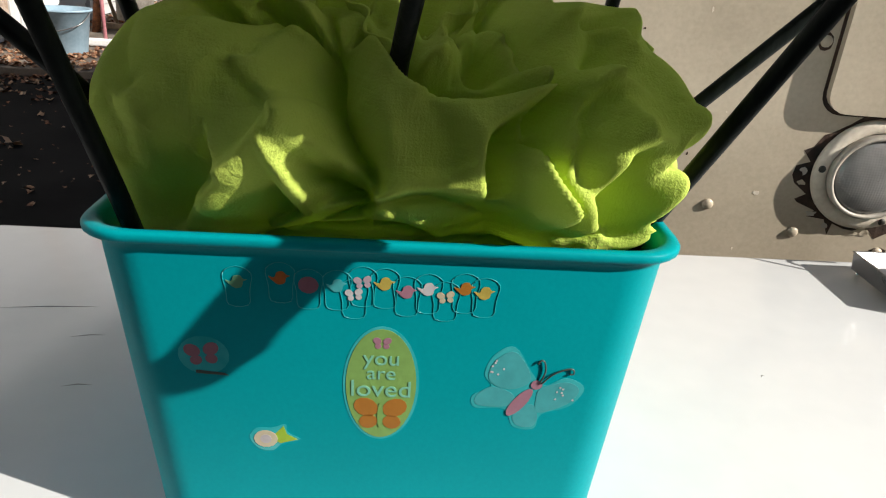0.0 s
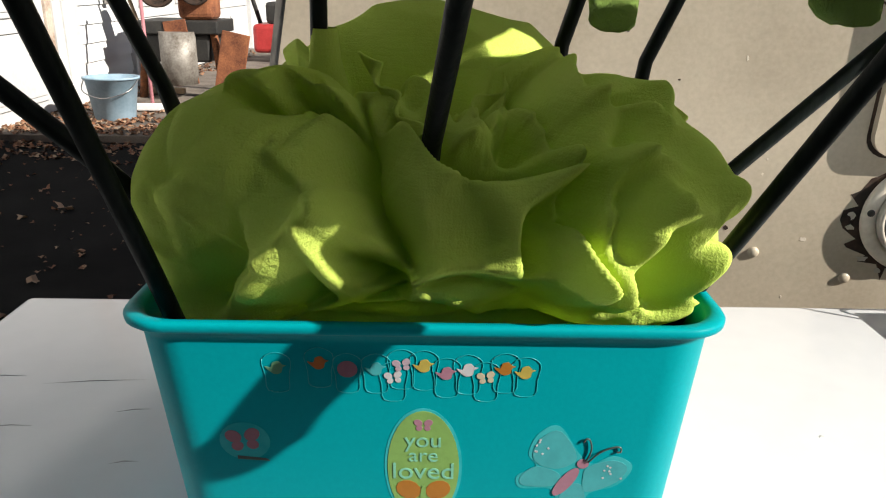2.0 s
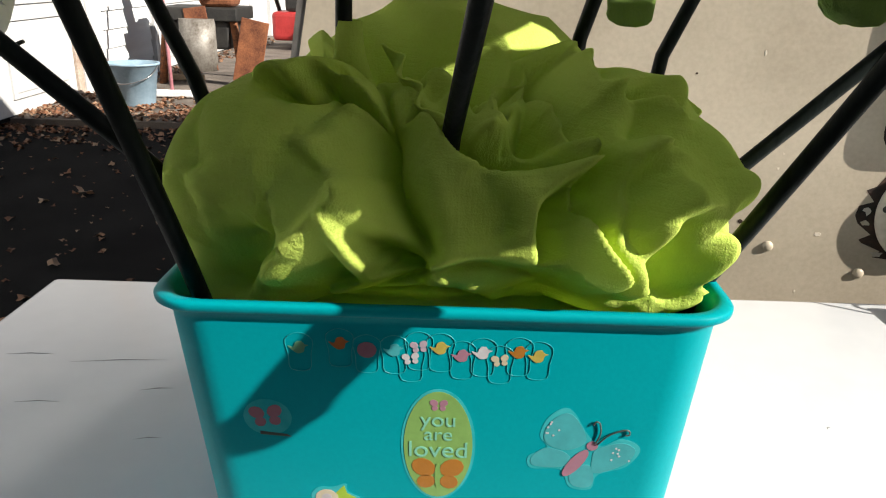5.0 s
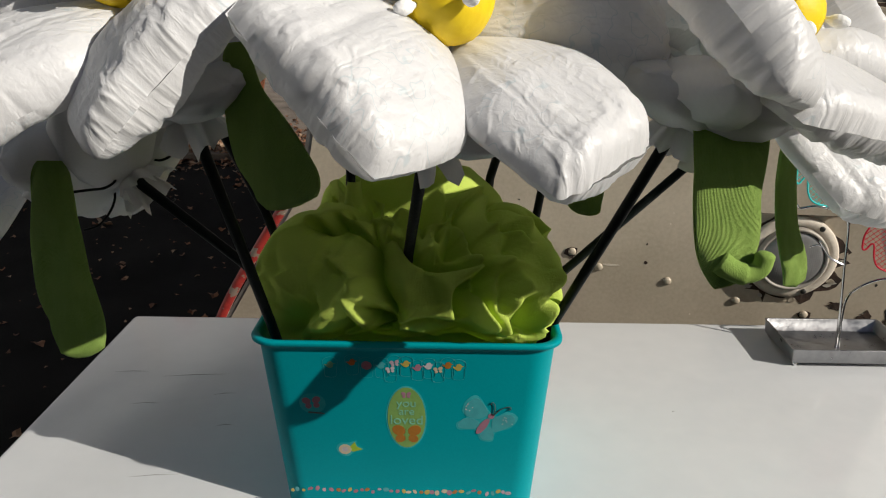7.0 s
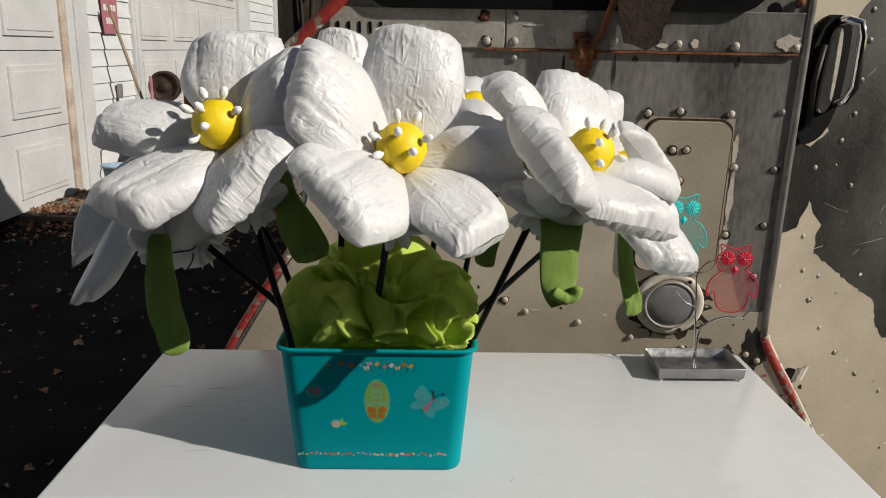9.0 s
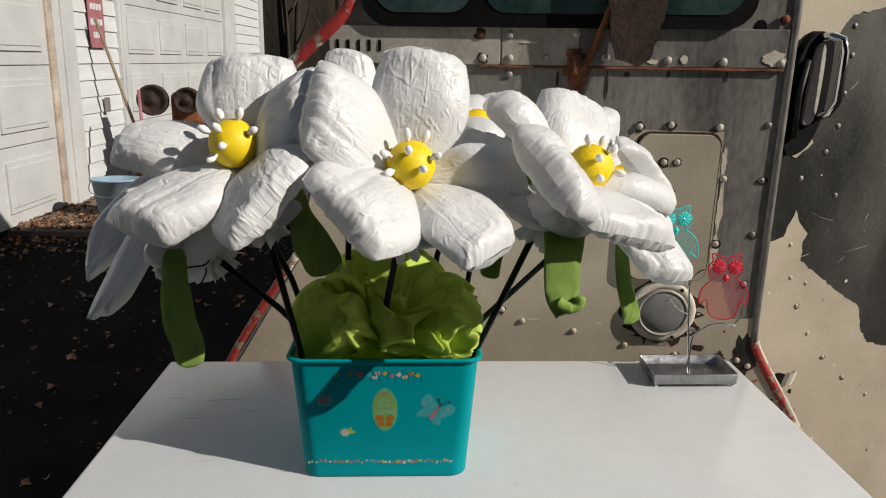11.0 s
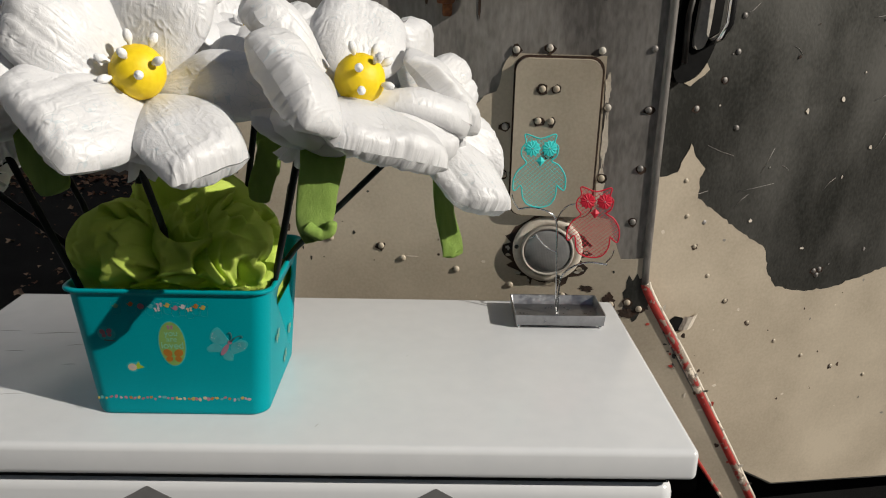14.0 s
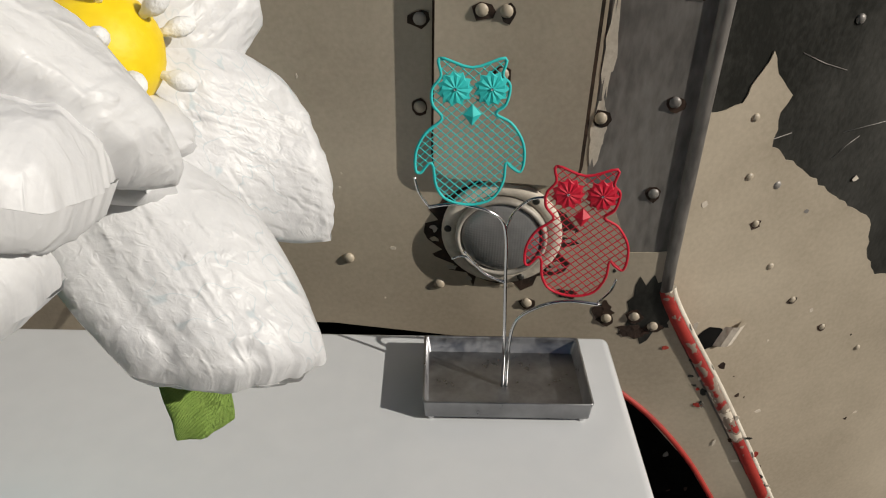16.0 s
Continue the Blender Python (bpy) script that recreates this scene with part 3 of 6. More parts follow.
    # lamp
    lm = FRONT @ Matrix.Translation((0.621, -0.0015, 0.878))
    sheet("peeled_ring", blot(0.62, 0.87, 0.085, 0.078, 70, 44, 0.17), DARK_RUST, FRONT, 0.0022, 0.0005, "dark peeled metal round the lamp")
    for k in range(16):
        a = rnd.uniform(math.pi * 0.9, math.pi * 2.1)
        sheet("paint_chip", blot(0.62 + 0.083 * math.cos(a), 0.872 + 0.077 * math.sin(a), rnd.uniform(0.003, 0.009), rnd.uniform(0.002, 0.005), 90 + k, 8, 0.5), rnd.choice((WARM_BARE, BEIGE, BEIGE)), FRONT, 0.003, 0.0006)
    bm = shape()
    lathe(bm, [(0.074, 0.0), (0.074, 0.005), (0.071, 0.0085), (0.06, 0.0095), (0.0565, 0.006)], lm)
    part("lamp_bezel", bm, CREAM, e, "cream flaking lamp bezel")
    bm = shape()
    lathe(bm, [(0.0565, 0.004), (0.056, 0.015), (0.0535, 0.0175), (0.0505, 0.0165), (0.0495, 0.012)], lm)
    part("lamp_rim", bm, WARM_BARE, e)
    bm = shape()
    lathe(bm, [(0.05, 0.011)] + [(0.05 * math.cos(a), 0.011 + 0.012 * math.sin(a)) for a in (0.2, 0.4, 0.6, 0.8, 1.0, 1.2, 1.4, 1.5)] + [(0.0005, 0.023)], lm)
    part("lamp_lens", bm, LENS, e, "clear ribbed glass lens")
    for a in (175, 295, 55):
        bm = shape()
        ball(bm, (0.621 + 0.066 * math.cos(radians(a)), -0.0115, 0.878 + 0.066 * math.sin(radians(a))), 0.0048, 10, (1, 0.5, 1), m=FRONT)
        part("screw", bm, DARK_BARE, e)
    # windscreen
    sheet("windscreen_gasket", rounded(-0.045, 1.489, 0.742, 2.12, 0.06), RUBBER, FRONT, 0.016, 0.02, "cracked black rubber windscreen gasket")
    for x0, x1 in ((-0.015, 0.18), (0.207, 0.715)):
        pane = sheet("windscreen_pane", rounded(x0, 1.517, x1, 2.09, 0.045), GLASS, FRONT, 0.0175, 0.004, "dusty dark green windscreen glass")
    # belt strip in two lengths, with a rusty lower lip
    for x0, x1, mat in ((-0.115, 0.2405, WARM_BARE), (0.2435, 0.4, WARM_BARE), (0.402, 0.812, BARE)):
        bm = shape()
        box(bm, (x0, -0.005, 1.414), (x1, 0.0, 1.49), 0.0015, m=FRONT)
        part("belt_strip", bm, mat, e)
    bm = shape()
    box(bm, (0.2, -0.0075, 1.4085), (0.81, 0.0, 1.4135), 0.001, m=FRONT)
    part("rust_lip", bm, RUST, e)
    for k in range(5):
        sheet("vent_slot", rounded(-0.1 + 0.022 * k, 1.438, -0.0935 + 0.022 * k, 1.462, 0.003, 3), RUBBER, FRONT, 0.0062, 0.001)
    sheet("round_hole", ellipse_outline(0.755, 1.494, 0.0135, 0.0145), RUBBER, FRONT, 0.0004, 0.0002)
    # wiper
    bm = shape()
    tube(bm, [at(FRONT, 0.402, -0.02, 1.385), at(FRONT, 0.412, -0.026, 1.42), at(FRONT, 0.43, -0.03, 1.455), at(FRONT, 0.478, -0.034, 1.6)], [0.008, 0.009, 0.008, 0.007], 8)
    part("wiper_arm", bm, RUST, e, "rusted wiper arm")
    for a, b in (((0.378, -0.02, 1.408), (0.412, 0, 1.43)), ((0.375, -0.016, 1.432), (0.405, 0, 1.448)), ((0.382, -0.026, 1.376), (0.415, 0, 1.41)), ((0.392, -0.018, 1.352), (0.41, 0, 1.38)), ((0.37, -0.012, 1.395), (0.425, 0, 1.415)), ((0.386, -0.03, 1.398), (0.408, 0, 1.44))):
        bm = shape()
        box(bm, a, b, 0.004, m=FRONT)
        part("pivot_plate", bm, RUST, e, "rust-eaten wiper pivot")
    bm = shape()
    prism(bm, jagged([(0.445, 1.62), (0.575, 1.62), (0.548, 1.47), (0.535, 1.432), (0.512, 1.418), (0.47, 1.432), (0.456, 1.47)], 0.012, 0.003, 77), 0.016, m=FRONT @ Matrix.Translation((0, -0.05, 0)))
    part("mirror_bracket", bm, DARK_RUST, e, "dark rusted bracket")
    # grab handle on the side
    bm = shape()
    prism(bm, smooth_outline([(0.038, 1.482), (0.078, 1.48), (0.092, 1.45), (0.092, 1.34), (0.08, 1.285), (0.055, 1.245), (0.012, 1.235), (-0.004, 1.3), (0.006, 1.42)], 4), 0.02, m=SIDE @ Matrix.Translation((0, -0.022, 0)))
    handle = part("handle_housing", bm, RUBBER, e, "black handle housing")
    bm = shape()
    prism(bm, smooth_outline([(0.044, 1.45), (0.064, 1.452), (0.066, 1.35), (0.058, 1.305), (0.036, 1.302), (0.036, 1.36)], 4), 0.012, m=SIDE @ Matrix.Translation((0, -0.03, 0)))
    part("handle_pad", bm, WARM_BARE, handle)
    bm = shape()
    tube(bm, [at(SIDE, x, y, z) for x, y, z in ((0.052, -0.02, 1.474), (0.062, -0.042, 1.478), (0.076, -0.058, 1.472), (0.081, -0.062, 1.448), (0.083, -0.062, 1.35), (0.079, -0.05, 1.325), (0.07, -0.02, 1.31))], 0.0088, 12)
    part("handle_bar", bm, CHROME, handle, "chrome grab bar")
    bm = shape()
    tube(bm, [at(SIDE, x, -0.03, z) for x, z in ((0.024, 1.43), (0.014, 1.36), (0.018, 1.27))], 0.006, 8)
    part("handle_rib", bm, BLACK_IRON, handle)
    # step
    bm = shape()
    box(bm, (0.5, -0.06, 0.02), (2.2, 0.0, 0.07), 0.004, m=SIDE)
    step = part("running_board", bm, BARE, e)
    for k in range(9):
        bm = shape()
        prism(bm, rounded(0.55 + 0.17 * k, 0.033, 0.65 + 0.17 * k, 0.06, 0.012, 3), 0.004, m=SIDE @ Matrix.Translation((0, -0.063, 0)))
        part("board_slot", bm, RUBBER, step)
    # rivets
    def rivet(m, x, y, z, r, mat):
        bm = shape()
        ball(bm, (0, 0, 0), r, 10, (1, 0.6, 1), m=m @ Matrix.Translation((x, y, z)))
        part("rivet", bm, mat, e)
        if rnd.random() < 0.45:
            sheet("rivet_scar", blot(x + rnd.uniform(-0.002, 0.002), z - 0.001, r * 1.45, r * 1.4, rnd.randint(0, 999), 9, 0.3), DARK_RUST, m, -y + 0.0005, 0.0004)

    front_low = [(0.262, 0.867), (0.309, 0.84), (0.427, 0.82), (0.545, 0.79), (0.66, 0.77), (0.765, 0.755), (0.8, 0.762), (0.826, 0.748), (0.52, 1.14), (0.52, 1.04), (0.72, 1.185), (0.72, 1.04), (0.536, 1.292), (0.6, 1.297), (0.7, 1.294), (0.15, 0.88), (0.05, 0.9)]
    for x, z in front_low:
        rivet(FRONT, x, -0.0025, z, 0.0074, BEIGE if z < 1.1 else WARM_BARE)
    for x, z in ((0.59, 1.22), (0.617, 1.221), (0.585, 1.157), (0.61, 1.157), (0.61, 1.09)):
        rivet(FRONT, x, -0.0155, z, 0.0072, BEIGE)
    for x, z in ((0.798, 1.3), (0.799, 1.183), (0.796, 1.063), (0.793, 0.948)):
        rivet(FRONT, x, -0.0005, z, 0.0068, BARE)
    for x, z, mat in ((0.2, 1.475, RUST), (0.205, 1.428, WARM_BARE), (0.26, 1.475, WARM_BARE), (0.26, 1.428, WARM_BARE), (0.335, 1.43, WARM_BARE), (0.455, 1.432, WARM_BARE), (0.58, 1.428, WARM_BARE), (0.69, 1.426, WARM_BARE), (0.803, 1.425, WARM_BARE), (0.8, 1.51, RUST), (0.26, 1.395, BARE), (0.395, 1.478, WARM_BARE)):
        rivet(FRONT, x, -0.0055 if z > 1.41 else -0.0005, z, 0.0085, mat)
    for x, z in ((0.083, 1.026), (0.098, 0.947), (0.128, 0.876), (0.173, 0.803), (0.23, 0.737), (0.302, 0.675), (0.387, 0.618), (0.475, 0.569), (0.572, 0.529), (0.681, 0.491), (0.8, 0.46), (0.93, 0.435)):
        rivet(SIDE, x, 0.002, z, 0.0052, BEIGE)
    for x, z in ((0.139, 1.234), (0.083, 1.177), (0.185, 1.135), (0.16, 1.29), (0.162, 1.36), (0.165, 1.44), (0.46, 0.792), (0.475, 0.795), (0.47, 0.781), (0.143, 0.93), (0.16, 1.5)):
        rivet(SIDE, x, 0.0035, z, 0.0062, BARE)
    for k in range(14):
        f = k / 13
        rivet(SIDE, 0.03 + 0.3 * f, 0.002, 0.77 - 0.47 * f, 0.004, CREAM)
    return e


def ellipse_outline(cx, cz, rx, rz, n=28):
    return [(cx + rx * math.cos(2 * math.pi * k / n), cz + rz * math.sin(2 * math.pi * k / n)) for k in range(n)]


def make_freezer():
    e = thing("chest_freezer", "white enamelled chest freezer with rounded lid and grey chevrons", "freezer")
    x0, x1, y0, y1 = -0.46, 0.729, -0.082, 0.472
    bm = shape()
    box(bm, (x0, y0, 0.752), (x1, y1, 0.8), 0.01, segments=4)
    part("lid", bm, FREEZER, e, smooth=True)
    bm = shape()
    box(bm, (x0 + 0.03, y0 + 0.022, 0.735), (x1 - 0.03, y1 - 0.02, 0.754), 0.004)
    part("gasket", bm, RUBBER, e, "black rubber lid gasket")
    bm = shape()
    box(bm, (x0 + 0.022, y0 + 0.016, 0.03), (x1 - 0.022, y1 - 0.015, 0.737), 0.02, segments=4)
    part("cabinet", bm, FREEZER, e, smooth=True)
    for (ax, ay), (bx, by) in (((-0.411, 0.282), (-0.362, 0.285)), ((-0.345, 0.271), (-0.25, 0.281)), ((-0.236, 0.152), (-0.213, 0.156)), ((-0.26, 0.225), (-0.229, 0.231)), ((-0.356, 0.2), (-0.317, 0.203)), ((-0.3, 0.05), (-0.24, 0.056)), ((0.2, -0.03), (0.206, -0.02)), ((0.32, 0.2), (0.325, 0.202))):
        bm = shape()
        mid = ((ax + bx) / 2, (ay + by) / 2 + 0.002, 0.8)
        tube(bm, [(ax, ay, 0.7998), mid, (bx, by, 0.7998)], [0.0002, 0.0006, 0.0002], 5)
        part("scuff", bm, ENAMEL_SCUFF, e, "dark scuff in the enamel")
    front = y0 + 0.016 - 0.0006
    w = 0.4
    for r in range(4):
        top = 0.727 - 0.17 * r
        for k in range(-1, 3):
            c = -0.028 + w * k
            run = [x for x in (c - w / 2, c, c + w / 2)]
            lo, hi = max(run[0], x0 + 0.045), min(run[2], x1 - 0.045)
            if hi - lo < 0.02:
                continue
            xs = [lo] + ([c] if lo < c < hi else []) + [hi]
            zs = [top - 0.6 * abs(x - c) for x in xs]
            bm = shape()
            prism(bm, [(x, z) for x, z in zip(xs, zs)] + [(x, z - 0.07) for x, z in zip(xs[::-1], zs[::-1])], 0.0005, m=Matrix.Translation((0, front, 0)))
            part("chevron", bm, GREY_PAINT, e, "grey painted chevron")
    return e


# ---- bin ----
BIN_Z0 = 0.8
BX, BY = 0.006, 0.108


def loop_ring(bm, hx, hy, r, cx, cy, z, n=6):
    return [bm.verts.new((cx + x, cy + y, z)) for x, y in rounded(-hx, -hy, hx, hy, r, n)]


def bridge(bm, a, b, mi=0):
    for k in range(len(a)):
        j = (k + 1) % len(a)
        f = bm.faces.new((a[k], a[j], b[j], b[k]))
        f.smooth = True
        f.material_index = mi


STICK = frame_from((0, 0, 0.8), (1, 0, 0), (0, -0.1075, 1))
STICK_SIDE = frame_from((0.1295, 0.108, 0.8), (0, 1, 0), (0.085, 0, 1))


def ellipse(cx, cz, rx, rz, n=28, a=0.0):
    ca, sa = math.cos(radians(a)), math.sin(radians(a))
    return [(cx + rx * math.cos(t) * ca - rz * math.sin(t) * sa, cz + rx * math.cos(t) * sa + rz * math.sin(t) * ca) for t in (2 * math.pi * k / n for k in range(n))]


def smooth_outline(pts, n=5, closed=True):
    """A rounded line through points."""
    out, m = [], len(pts)
    for k in range(m if closed else m - 1):
        p = [Vector(pts[(k + d) % m] if closed else pts[min(max(k + d, 0), m - 1)]) for d in (-1, 0, 1, 2)]
        for j in range(n):
            t = j / n
            out.append(tuple(0.5 * ((2 * p[1]) + (p[2] - p[0]) * t + (2 * p[0] - 5 * p[1] + 4 * p[2] - p[3]) * t * t + (3 * p[1] - p[0] - 3 * p[2] + p[3]) * t ** 3)))
    if not closed:
        out.append(tuple(pts[-1]))
    return out


def decal(e, name, pts, mat, lift=0.0006, m=None, label=""):
    bm = shape()
    prism(bm, pts, 0.00015, m=(m or STICK) @ Matrix.Translation((0, -0.45 * lift, 0)))
    return part(name, bm, mat, e, label)


def butterfly(cx, cz, s, a=0.0):
    """Four wing outlines round a centre."""
    out = []
    for side in (1, -1):
        for dx, dz, rx, rz, t in ((0.55, 0.35, 0.5, 0.42, 40), (0.45, -0.35, 0.36, 0.34, -30)):
            w = ellipse(cx + side * dx * s, cz + dz * s, rx * s, rz * s, 12, t * side)
            out.append([(cx + (x - cx) * math.cos(radians(a)) - (z - cz) * math.sin(radians(a)), cz + (x - cx) * math.sin(radians(a)) + (z - cz) * math.cos(radians(a))) for x, z in w])
    return out


def bird(cx, cz, s):
    return smooth_outline([(cx + x * s, cz + z * s) for x, z in ((-1.2, 0.25), (-0.6, 0.1), (-0.35, 0.7), (0.25, 0.85), (0.6, 0.45), (1.0, 0.35), (0.6, 0.1), (0.45, -0.5), (-0.2, -0.7), (-0.75, -0.3))], 3)


def lettering(e, text, x, z, size, mat, m):
    cu = bpy.data.curves.new("lettering", "FONT")
    cu.body, cu.size, cu.align_x, cu.extrude = text, size, "CENTER", 0.0001
    tmp = new("lettering_source", cu)
    me = bpy.data.meshes.new_from_object(tmp.evaluated_get(bpy.context.evaluated_depsgraph_get()))
    bpy.data.objects.remove(tmp)
    me.materials.clear()
    me.materials.append(mat)
    ob = new("lettering", me)
    ob.parent = e
    ob.matrix_basis = m @ Matrix.Translation((x, -0.00055, z)) @ pose(0, 0, 0, 90)
    return ob


def make_bin():
    e = thing("storage_bin", "teal plastic storage bin with stickers standing on the freezer lid", "bin")
    bm = shape()
    hx0, hy0, hx1, hy1 = 0.1225, 0.108, 0.137, 0.1295
    prof = [(0.006, 0.0), (0.001, 0.001), (0.0, 0.004), (0.0, 0.009), (0.0, 0.188), (0.0, 0.1925), (-0.0042, 0.1945), (-0.0052, 0.1958), (-0.0052, 0.1985), (-0.0042, 0.2), (0.0, 0.2), (0.0018, 0.1975), (0.0018, 0.19), (0.0018, 0.02), (0.0025, 0.012), (0.006, 0.004)]
    rings = []
    for inset, h in prof:
        f = h / 0.2
        rings.append(loop_ring(bm, hx0 + (hx1 - hx0) * f - inset, hy0 + (hy1 - hy0) * f - inset, 0.024, BX, BY, BIN_Z0 + h, 7))
    for a, b in zip(rings, rings[1:]):
        bridge(bm, a, b)
    bm.faces.new(rings[0])
    bm.faces.new(rings[-1])
    body = part("body", bm, TEAL, e)
    # grip slots cut through both ends
    bm = shape()
    prism(bm, rounded(-0.062, 0.948, 0.062, 0.976, 0.0135, 6), 0.5, m=Matrix.Translation((0.3, BY, 0)) @ pose(0, 0, 0, 0, 0, 90))
    cutter = part("slot_cutter", bm, TEAL)
    mod = body.modifiers.new("slots", "BOOLEAN")
    mod.object, mod.solver = cutter, "EXACT"
    me = bpy.data.meshes.new_from_object(body.evaluated_get(bpy.context.evaluated_depsgraph_get()))
    body.modifiers.clear()
    body.data = me
    bpy.data.objects.remove(cutter)
    for p in me.polygons:
        p.use_smooth = True
    # stickers
    card = decal(e, "oval_sticker", ellipse(0.006, 0.1175, 0.0193, 0.036, 40), CLEAR_RIM, 0.0004, label="oval yellow-green sticker that reads you are loved")
    decal(card, "face", ellipse(0.006, 0.1175, 0.0178, 0.0345, 40), STK_GREEN, 0.0008)
    for w in butterfly(0.006, 0.0985, 0.0135):
        decal(card, "wing", w, STK_ORANGE, 0.0012)
    decal(card, "wing_body", ellipse(0.006, 0.098, 0.0015, 0.0085, 10), STK_GREEN, 0.0015)
    for w in butterfly(0.006, 0.1435, 0.0045):
        decal(card, "wing", w, STK_PINK, 0.0012)
    for txt, z, size in (("you", 0.1305, 0.0125), ("are", 0.1215, 0.0115), ("loved", 0.1105, 0.0145)):
        lettering(card, txt, 0.006, z, size, STK_TEXT, STICK)
    # large butterfly
    bf = decal(e, "butterfly_sticker", smooth_outline([(0.083, 0.127), (0.072, 0.144), (0.062, 0.139), (0.058, 0.127), (0.062, 0.119), (0.053, 0.113), (0.055, 0.105), (0.07, 0.1045), (0.076, 0.093), (0.087, 0.092), (0.09, 0.102), (0.104, 0.108), (0.11, 0.12), (0.1, 0.126), (0.09, 0.121)], 5), CLEAR_RIM, 0.0004, label="pale blue glitter butterfly sticker")
    for w in ([(0.082, 0.125), (0.073, 0.141), (0.064, 0.137), (0.06, 0.127), (0.064, 0.12), (0.074, 0.118)], [(0.072, 0.116), (0.062, 0.119), (0.055, 0.113), (0.056, 0.107), (0.07, 0.1065), (0.075, 0.111)], [(0.079, 0.107), (0.075, 0.1), (0.078, 0.094), (0.086, 0.0935), (0.088, 0.1), (0.085, 0.108)], [(0.086, 0.113), (0.088, 0.103), (0.103, 0.1095), (0.1075, 0.119), (0.1, 0.1235), (0.088, 0.119)]):
        decal(bf, "wing", smooth_outline(w, 4), STK_PALE, 0.0008)
    spots = random.Random(8)
    for k in range(14):
        x, z = ((0.066, 0.131), (0.1, 0.115))[k % 2]
        decal(bf, "glitter_dot", ellipse(x + spots.uniform(-0.005, 0.005), z + spots.uniform(-0.005, 0.005), 0.0006, 0.0006, 7), STK_WHITE, 0.0012)
    decal(bf, "wing_body", ellipse(0.0775, 0.1095, 0.0035, 0.0105, 16, -32), STK_PINK, 0.0012)
    decal(bf, "head", ellipse(0.0852, 0.1212, 0.003, 0.003, 12), STK_PINK, 0.0012)
    for pts in ([(0.0865, 0.123), (0.0885, 0.13), (0.0875, 0.136), (0.0855, 0.137), (0.0845, 0.135)], [(0.0875, 0.1225), (0.0925, 0.1285), (0.099, 0.132), (0.1025, 0.132), (0.103, 0.1295), (0.101, 0.129)]):
        bm = shape()
        tube(bm, [STICK @ Vector((x, -0.001, z)) for x, z in smooth_outline(pts, 4, False)], 0.00045, 6)
        part("antenna", bm, STK_DARK, bf)
    # small flower and bird
    fl = decal(e, "flower_sticker", smooth_outline([(-0.062, 0.08), (-0.058, 0.0865), (-0.05, 0.087), (-0.043, 0.0895), (-0.042, 0.084), (-0.0355, 0.0795), (-0.045, 0.0765), (-0.05, 0.0715), (-0.0575, 0.0725)], 4), CLEAR_RIM, 0.0004, label="small white flower sticker with green leaves")
    decal(fl, "leaf", [(-0.051, 0.08), (-0.044, 0.0885), (-0.0425, 0.083), (-0.037, 0.0795), (-0.046, 0.0765)], STK_LEAF, 0.0007)
    decal(fl, "blossom", ellipse(-0.0535, 0.0795, 0.0062, 0.0058, 14), STK_CREAM, 0.001)
    decal(fl, "middle", ellipse(-0.0535, 0.0795, 0.003, 0.003, 10), STK_GREY, 0.0013)
    bd = decal(e, "bird_sticker", ellipse(-0.0815, 0.1325, 0.0125, 0.0115, 20), CLEAR_RIM, 0.0004, label="faint bird sticker with a pink wing")
    for w in butterfly(-0.082, 0.133, 0.0085, 8):
        decal(bd, "wing", w, STK_ROSE, 0.0008)
    decal(bd, "branch", [(-0.086, 0.1235), (-0.072, 0.122), (-0.07, 0.1205), (-0.086, 0.1215)], STK_DARK, 0.0008)
    # row of birds and butterflies along the top
    row = [(-0.0625, 0.0, 0, STK_DULL), (-0.0425, 0.003, 0, STK_BROWN), (-0.0295, 0.0, 2, STK_ROSE), (-0.016, 0.0, 0, STK_PALE), (-0.004, 0.0025, 1, STK_PALEPINK), (-0.008, -0.0045, 1, STK_WHITE), (0.0065, 0.002, 0, STK_YELLOW), (0.017, -0.002, 0, STK_PINK), (0.027, 0.0, 0, STK_WHITE), (0.0355, -0.004, 1, STK_CREAM), (0.0445, 0.001, 0, STK_ORANGE), (0.054, -0.001, 0, STK_YELLOW)]
    for x, dz, kind, mat in row:
        z = 0.1755 + dz
        rim = smooth_outline([(x - 0.0066, z + 0.005), (x, z + 0.0088), (x + 0.0066, z + 0.005), (x + 0.0056, z - 0.004), (x + 0.0046, z - 0.0125), (x - 0.0046, z - 0.0125), (x - 0.0056, z - 0.004)], 3)
        bm = shape()
        tube(bm, [STICK @ Vector((a, -0.0002, b)) for a, b in rim + rim[:1]], 0.0002, 5)
        base = part("row_sticker", bm, FILM_HIGHLIGHT, e)
        if kind == 0:
            decal(base, "bird", bird(x, z, 0.0046), mat, 0.0009)
        elif kind == 1:
            for w in butterfly(x, z, 0.0042, 10):
                decal(base, "wing", w, mat, 0.0009)
        else:
            decal(base, "blossom", ellipse(x, z, 0.0048, 0.0046, 14), mat, 0.0009)
    # row of tiny motifs along the foot
    rnd = random.Random(4)
    mats = [STK_YELLOW, STK_ORANGE, STK_PINK, STK_CREAM, STK_PALE, STK_ROSE, STK_PALEPINK]
    x = -0.108
    while x < 0.11:
        z = 0.0285 + rnd.uniform(-0.002, 0.002)
        decal(e, "foot_motif", ellipse(x, z, rnd.uniform(0.0016, 0.0034), rnd.uniform(0.0016, 0.003), 8, rnd.uniform(0, 90)), rnd.choice(mats), 0.0005)
        x += rnd.uniform(0.0045, 0.0075)
    for y, z, a in ((-0.058, 0.103, 20), (0.042, 0.072, -20), (0.015, 0.036, 30)):
        w = butterfly(y, z, 0.011, a)
